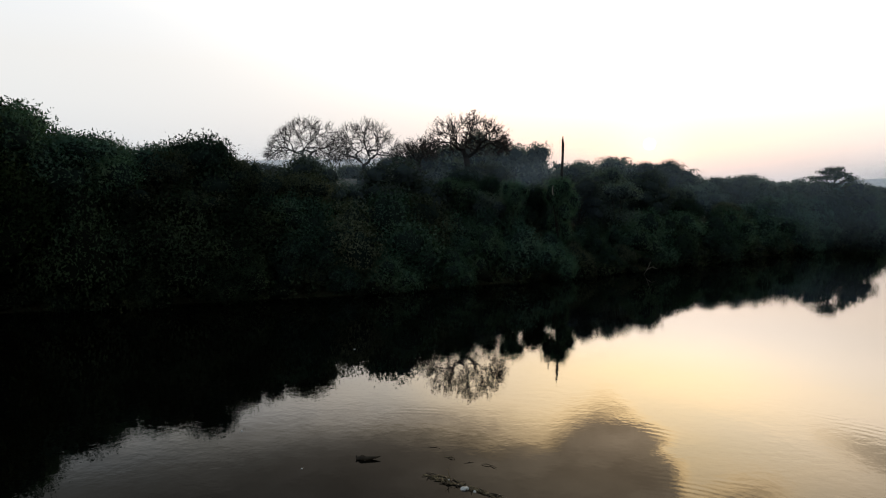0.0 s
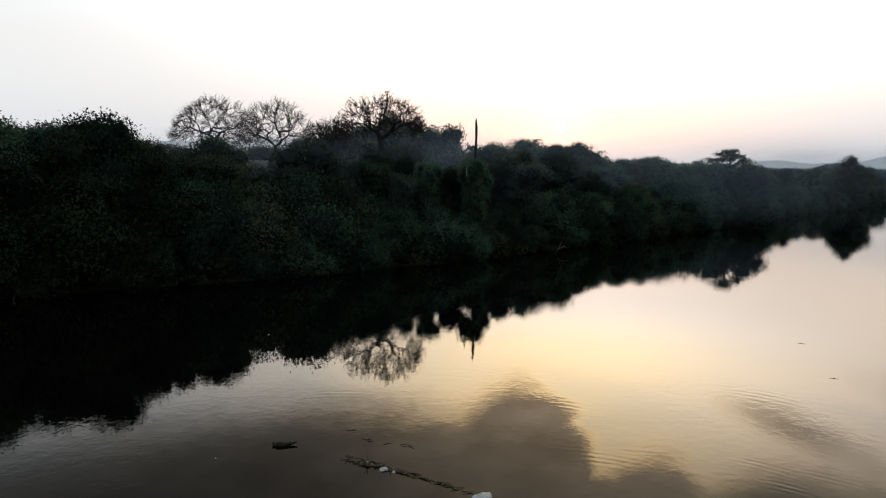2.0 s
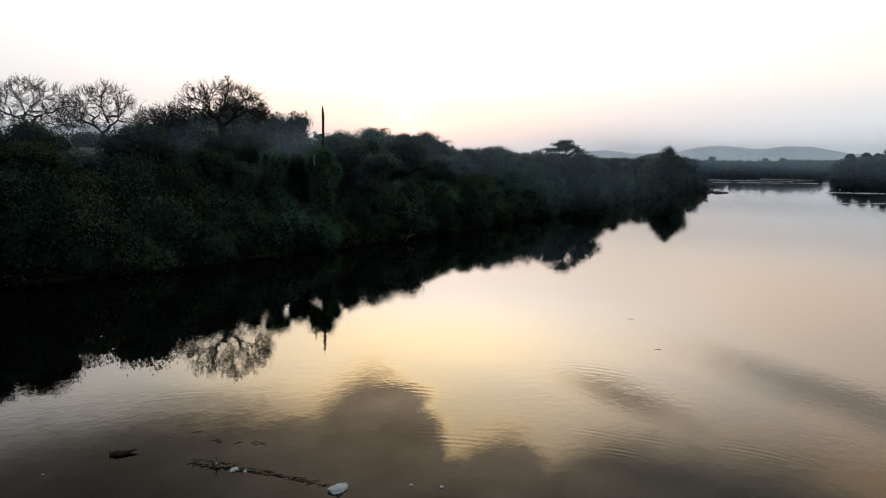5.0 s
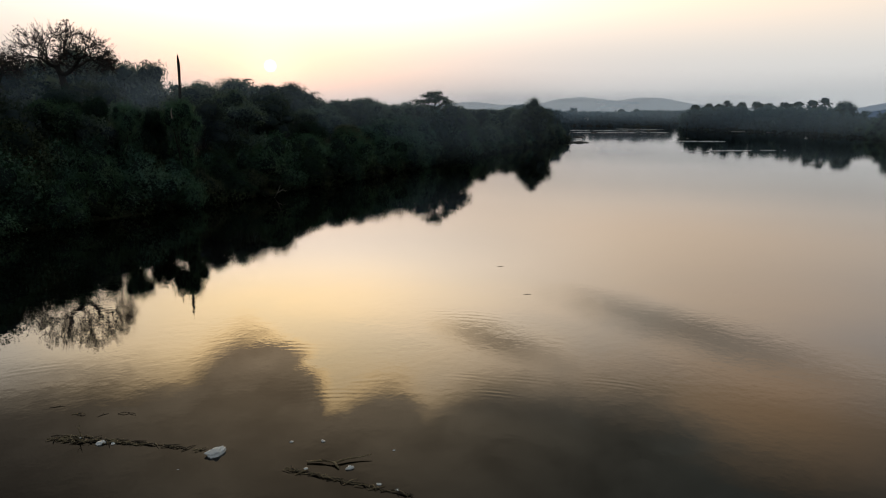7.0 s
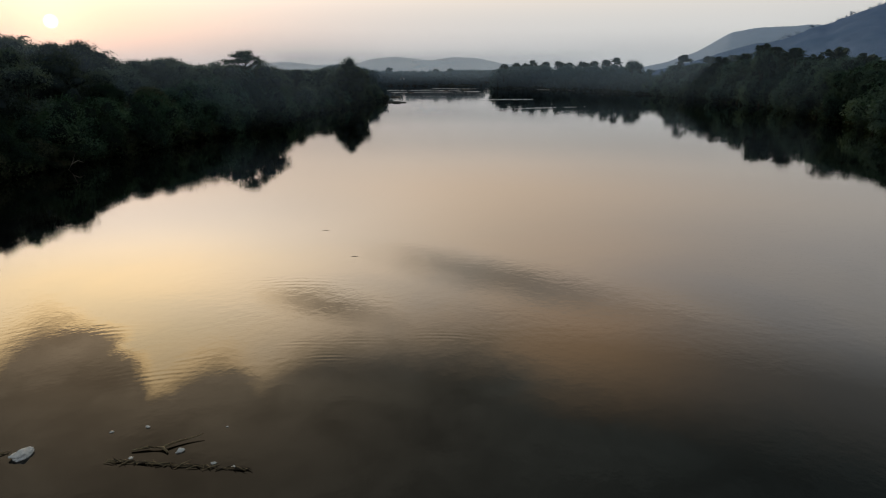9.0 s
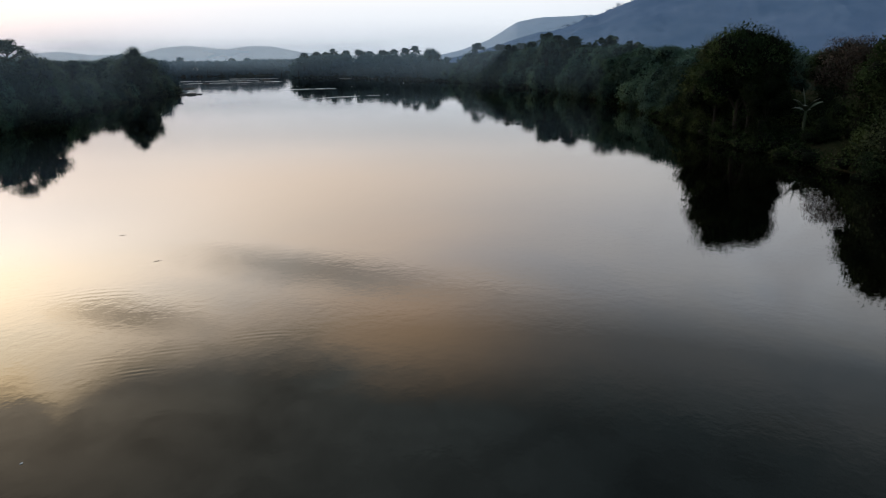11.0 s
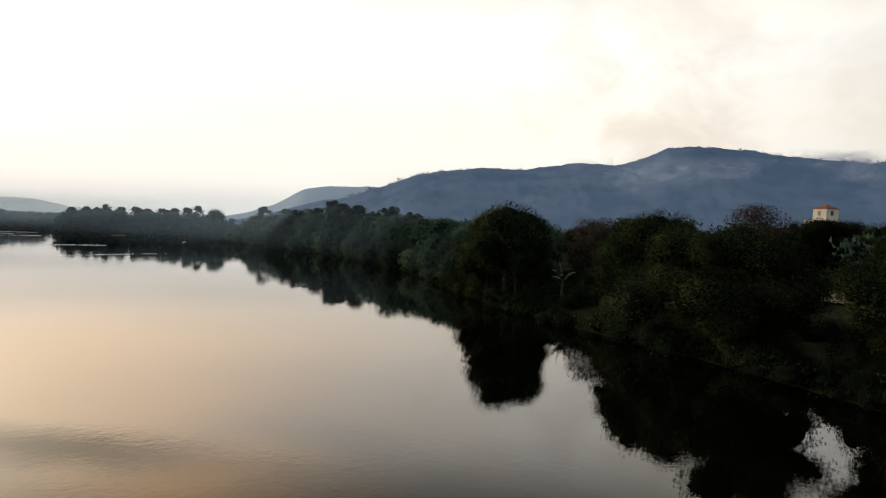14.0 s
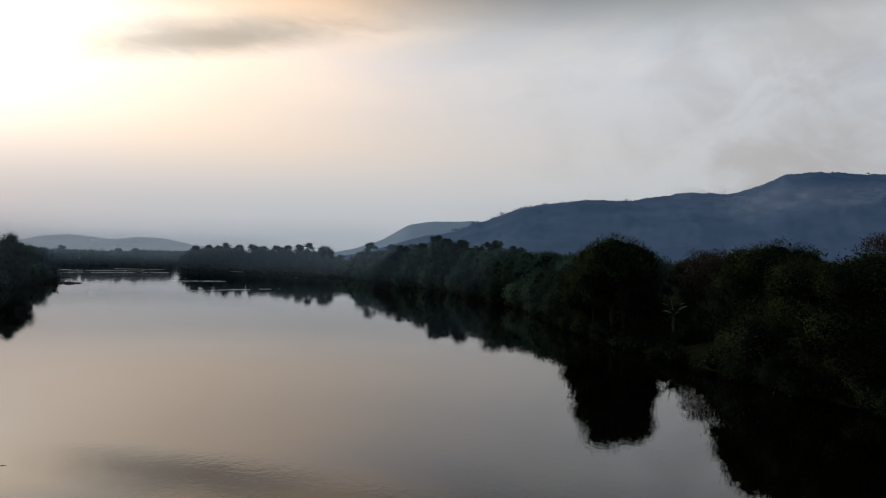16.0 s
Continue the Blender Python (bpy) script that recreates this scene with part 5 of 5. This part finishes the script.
def riffle_line(name, az0, d0, az1, d1, wide, seed, label):
    """A riffle: many thin, broken white slivers, slightly humped, for white water and painted sky glints."""
    r = random.Random(seed)
    verts, faces = [], []
    for i in range(34):
        t = r.random()
        mid_ = spot(az0 + (az1 - az0) * t, d0 + (d1 - d0) * t + 1.6 * noise.noise(Vector((t * 5, seed, 0))) + r.gauss(0, wide * 2.2))
        go = Vector((-math.sin(radians(az0)), math.cos(radians(az0)), 0))
        out_ = Vector((math.cos(radians(az0)), math.sin(radians(az0)), 0))
        long_, half = r.uniform(0.3, 2.4) * (0.4 + wide), wide * r.uniform(0.03, 0.2)
        k = len(verts)
        for s_, b_ in ((-1, 0), (-0.4, 1), (0.5, 0.8), (1, 0)):
            for q_, z_ in ((-1, 0.004), (0, 0.07), (1, 0.004)):
                verts.append(mid_ + go * s_ * long_ + out_ * (q_ * half * b_ + 0.25 * half * s_ * s_) + Vector((0, 0, z_ if b_ else 0.004)))
        for c_ in range(3):
            for q_ in range(2):
                a_ = k + c_ * 3 + q_
                faces.append((a_, a_ + 3, a_ + 4, a_ + 1))
    return tagged(new(name, mesh_of(name, verts, faces, RIFFLE_WHITE, True)), label, "white water", kind="stuff")


for i, line in enumerate(((52.9, 338, 47.2, 342, 1.15), (52.4, 300, 45.4, 318, 0.9), (44.9, 222, 40.8, 226, 0.6), (44.2, 162, 37.0, 178, 0.26), (49.0, 380, 45.8, 376, 0.8))):
    riffle_line("foam", *line, i * 3 + 1, "thin white line of riffled water")

# the clearing behind the right bank
clearing, rim = [], 26
for i in range(rim):
    a = 2 * math.pi * i / rim
    c_ = spot(-13.8, 84)
    x_, y_ = c_.x + math.cos(a) * (9 + 1.5 * math.sin(3 * a)), c_.y + math.sin(a) * (5 + math.sin(2 * a))
    clearing.append((x_, y_, land_at(x_, y_) + 0.22))
tagged(new("ground_clearing", mesh_of("ground_clearing", clearing, [tuple(range(rim))], FIELD)), "patch of dry pale ground between trees", "clearing", kind="structure")


def drift_mat(name, x0, y0, x1, y1, width, sticks, seed, label, straw=0.25):
    """A raft of sticks and stalks on the water between two points."""
    r = random.Random(seed)
    wood_, pale = Shape(), Shape()
    for i in range(sticks):
        t = r.random() ** 1.3
        c = Vector((x0 + (x1 - x0) * t, y0 + (y1 - y0) * t, 0.01)) + Vector((r.uniform(-1, 1), r.uniform(-1, 1), 0)) * width * (1 - 0.75 * t)
        a, ln = math.atan2(y1 - y0, x1 - x0) + r.gauss(0, 0.6), r.uniform(0.08, 0.42)
        half = Vector((math.cos(a), math.sin(a), r.uniform(-0.02, 0.06))) * ln / 2
        c.z += abs(half.z)
        (pale if r.random() < straw else wood_).tube([c - half, c + Vector((0, 0, r.uniform(-0.01, 0.03))), c + half], [0.007, 0.012, 0.004], 5)
    if sticks > 100:
        pale.tube([(x0 + 0.55, y0 - 0.2, 0.0), (x0 + 0.5, y0 - 0.2, 0.22), (x0 + 0.53, y0 - 0.2, 0.4)], [0.014, 0.012, 0.005], 5)
        pale.tube([(x0 + 0.52, y0 - 0.2, 0.24), (x0 + 0.42, y0 - 0.22, 0.33)], [0.008, 0.004], 5)
    raft = new(name)
    part("sticks", wood_.mesh("sticks", DRIFT), None, raft)
    part("stalks", pale.mesh("stalks", STRAW), None, raft, "dry pale stalks")
    return tagged(raft, label, "driftwood", kind="stuff")


drift_mat("drift_raft", -1.25, 18.5, 0.75, 17.2, 0.17, 140, 1, "floating raft of dark sticks and dead stalks", 0.5)
drift_mat("drift_trail", 0.75, 17.2, 1.9, 16.3, 0.05, 26, 2, "thin trail of twigs floating on the water", 0.6)
drift_mat("drift_line", 3.5, 14.5, 5.6, 12.2, 0.06, 95, 3, "line of twigs and litter floating on the water", 0.5)
drift_mat("drift_scraps", -0.9, 19.9, 0.6, 19.2, 0.08, 5, 4, "loose bits of twig on the water", 0.6)


def crumpled(name, x, y, long, wide, tall, turn, mat, label, category, seed):
    """A crumpled, half-sunken sheet or bag."""
    bm = bmesh.new()
    bmesh.ops.create_icosphere(bm, subdivisions=4, radius=1)
    for v in bm.verts:
        f = 1 + noise.fractal(v.co * 1.7 + Vector((seed * 3, 0, 0)), 0.8, 2.2, 4) * 0.32
        taper = 1 - 0.35 * v.co.x
        v.co = Vector((v.co.x * long / 2 * f, v.co.y * wide / 2 * f * taper, v.co.z * tall * f * (0.7 + 0.3 * taper)))
    me = bpy.data.meshes.new(name)
    bm.to_mesh(me)
    bm.free()
    me.materials.append(mat)
    me.polygons.foreach_set("use_smooth", [True] * len(me.polygons))
    ob = new(name, me)
    ob.matrix_basis = pose(x, y, tall * 0.25, 0, 0, turn)
    return tagged(ob, label, category)


crumpled("plastic_bag", 2.15, 16.0, 0.54, 0.30, 0.10, 28, PLASTIC, "crumpled white plastic sack floating half sunken", "bag", 1)
for i, (x, y, size) in enumerate(((-0.28, 17.75, 0.24), (-0.02, 17.6, 0.12), (-0.75, 18.3, 0.09), (4.75, 13.95, 0.2), (3.85, 14.35, 0.12), (5.1, 13.0, 0.12), (5.35, 12.6, 0.1), (4.6, 15.5, 0.12),
                                  (3.9, 15.8, 0.1), (-4.9, 18.7, 0.07), (1.25, 15.6, 0.05), (6.0, 14.3, 0.07), (-6.0, 33, 0.1), (-7.6, 21.5, 0.07))):
    crumpled("plastic_scrap", x, y, size, size * 0.7, size * 0.2, i * 67, PLASTIC, "small pale scrap of litter on the water", "litter", i + 4)


def floating_log():
    log = new("drift_log")
    s_ = Shape()
    s_.tube([(-0.34, 0, 0.03), (-0.12, 0.02, 0.08), (0.12, 0, 0.07), (0.5, 0.12, 0.12), (0.62, 0.16, 0.14)], [0.07, 0.13, 0.10, 0.04, 0.012], 8)
    s_.tube([(-0.3, 0, 0.05), (-0.36, 0.05, 0.16)], [0.06, 0.03], 6)
    s_.tube([(0.0, 0, 0.05), (0.05, -0.12, 0.02)], [0.06, 0.03], 6)
    part("wood", s_.mesh("wood", DRIFT), None, log)
    log.matrix_basis = pose(-3.25, 19.5, -0.02, 0, 0, -4) @ Matrix.Scale(0.72, 4)
    return tagged(log, "dark waterlogged stump drifting on the river", "driftwood")


def floating_branch():
    branch = new("drift_branch")
    s_ = Shape()
    s_.tube([(3.95, 14.62, 0.03), (4.25, 14.5, 0.05), (4.5, 14.28, 0.05), (4.52, 14.05, 0.02)], [0.02, 0.03, 0.035, 0.025], 6)
    s_.tube([(4.5, 14.28, 0.05), (4.8, 14.3, 0.06), (5.1, 14.25, 0.06), (5.4, 14.2, 0.09)], [0.03, 0.024, 0.018, 0.008], 6)
    part("wood", s_.mesh("wood", STRAW), None, branch)
    return tagged(branch, "forked pale branch floating on the water", "driftwood")


floating_log()
floating_branch()


def floating_twig(x, y, long, turn):
    s_ = Shape()
    s_.tube([(-long / 2, 0, 0.0), (0, 0.02, 0.006), (long / 2, -0.02, 0.002)], [0.006, 0.011, 0.004], 6)
    s_.tube([(0.02, 0.02, 0.005), (long * 0.2, 0.10, 0.006)], [0.006, 0.003], 5)
    twig = new("drift_twig")
    part("wood", s_.mesh("wood", DRIFT), None, twig)
    twig.matrix_basis = pose(x, y, 0, 0, 0, turn)
    tagged(twig, "dark bare twig floating on the water", "driftwood")


for x, y, long, turn in ((19.0, 30.6, 0.35, -30), (17.07, 25.2, 0.34, -25), (-1.3, 20.6, 0.4, -10), (-0.2, 19.5, 0.3, 25)):
    floating_twig(x, y, long, turn)

# ---------- trees along the hill's crest ----------
def crest_trees():
    r = np.random.default_rng(5)
    lobes = []
    pa, pe = [p_[0] for p_ in RIDGE], [p_[1] for p_ in RIDGE]
    for az in np.arange(-22, 24, 0.16):
        e = float(np.interp(az, pa, pe))
        if r.random() < 0.55:
            q_ = spot(az + r.uniform(-0.1, 0.1), 1345, 8 + 1350 * math.tan(radians(e)) + r.uniform(0.0, 3.0))
            s_ = r.uniform(1.2, 3.6)
            lobes.append((*q_, s_ * 1.2, s_ * 1.2, s_ * r.uniform(0.7, 1.3)))
    # crest trees share the hill's colour with its painted haze
    return tagged(new("crest_trees", leaf_mesh("crest_trees", 8, lobes, 9000, 0.9, HAZED_HILL, 0.0, 6, 0.9, core=0)), "scattered small trees along the hill's crest", "far trees", kind="stuff")


crest_trees()


# ---------- smoke on the burning hillside, and sheets that stand in for valley haze ---
def veil_material(name, lo, hi, most, tone):
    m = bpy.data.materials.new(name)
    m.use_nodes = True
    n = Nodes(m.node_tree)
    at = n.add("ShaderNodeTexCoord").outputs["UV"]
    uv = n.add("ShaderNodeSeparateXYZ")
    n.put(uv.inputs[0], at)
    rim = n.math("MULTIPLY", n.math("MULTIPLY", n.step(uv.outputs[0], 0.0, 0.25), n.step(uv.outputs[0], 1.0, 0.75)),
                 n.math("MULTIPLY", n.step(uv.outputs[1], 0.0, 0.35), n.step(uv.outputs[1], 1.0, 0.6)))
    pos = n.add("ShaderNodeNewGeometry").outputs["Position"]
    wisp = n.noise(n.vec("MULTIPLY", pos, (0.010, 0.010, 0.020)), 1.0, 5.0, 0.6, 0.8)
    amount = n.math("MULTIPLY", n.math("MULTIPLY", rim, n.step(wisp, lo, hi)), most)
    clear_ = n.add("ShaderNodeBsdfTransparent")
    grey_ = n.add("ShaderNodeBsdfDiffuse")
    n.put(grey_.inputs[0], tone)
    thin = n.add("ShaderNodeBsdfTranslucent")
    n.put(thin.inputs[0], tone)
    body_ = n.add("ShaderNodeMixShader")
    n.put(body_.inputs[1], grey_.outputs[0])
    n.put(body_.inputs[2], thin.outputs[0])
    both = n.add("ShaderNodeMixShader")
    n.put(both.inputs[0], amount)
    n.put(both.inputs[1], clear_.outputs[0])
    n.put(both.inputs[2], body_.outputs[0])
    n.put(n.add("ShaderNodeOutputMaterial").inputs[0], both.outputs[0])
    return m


SMOKE = veil_material("thin_smoke", 0.34, 0.74, 0.8, (0.52, 0.64, 0.86))
# blue see-through tones, four strengths, that imitate haze in the air
HAZE_SHEETS = [veil_material("valley_haze", -0.6, 0.9, k, (0.50, 0.72, 0.98)) for k in (0.08, 0.13, 0.19, 0.36)]


def veil_sheet(az0, az1, d, el0, el1, seed, label, mat=SMOKE):
    """A bulging upright sheet along an arc, for smoke and as a stand-in for haze."""
    nu, nv = 30, 12
    verts, faces, uvs = [], [], []
    for i in range(nu + 1):
        for j in range(nv + 1):
            a, t = az0 + (az1 - az0) * i / nu, j / nv
            p_ = spot(a, 1.0)
            bulge = noise.fractal(Vector((a * 0.3, t * 3, seed)), 1.0, 2.0, 4)
            dd = d + min(20, d * 0.03) * bulge
            z_ = 8 + d * math.tan(radians(el0 + (el1 - el0) * t + (0.35 if mat is SMOKE else 0.1) * bulge))
            verts.append((p_.x * dd, p_.y * dd, z_))
            uvs.append((i / nu, t))
    for i in range(nu):
        for j in range(nv):
            k = i * (nv + 1) + j
            faces.append((k, k + nv + 1, k + nv + 2, k + 1))
    me = mesh_of("smoke", verts, faces, mat, True)
    layer = me.uv_layers.new(name="UVMap")
    for loop in me.loops:
        layer.data[loop.index].uv = uvs[loop.vertex_index]
    return tagged(new("smoke" if mat is SMOKE else "haze", me), label, "smoke" if mat is SMOKE else "haze", kind="stuff")


veil_sheet(6.5, -6.0, 740, 3.6, 6.6, 1, "thin blue-white smoke drifting over the hillside")
veil_sheet(-2.0, -18.5, 760, 4.2, 6.6, 4, "thin blue-white smoke drifting over the hillside")
veil_sheet(-6.5, -17.5, 1330, 5.2, 6.9, 9, "grey smoke rising from the hill's crest")
# upright sheets added across the valley to pale and blue what stands behind
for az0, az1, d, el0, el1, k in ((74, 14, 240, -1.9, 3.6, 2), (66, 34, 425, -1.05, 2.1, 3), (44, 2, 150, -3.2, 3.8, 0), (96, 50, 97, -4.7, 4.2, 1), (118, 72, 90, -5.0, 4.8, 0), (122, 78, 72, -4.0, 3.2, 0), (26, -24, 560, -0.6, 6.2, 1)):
    veil_sheet(az0, az1, d, el0, el1, d, "thin blue see-through sheet standing in for haze over the river valley", HAZE_SHEETS[k])
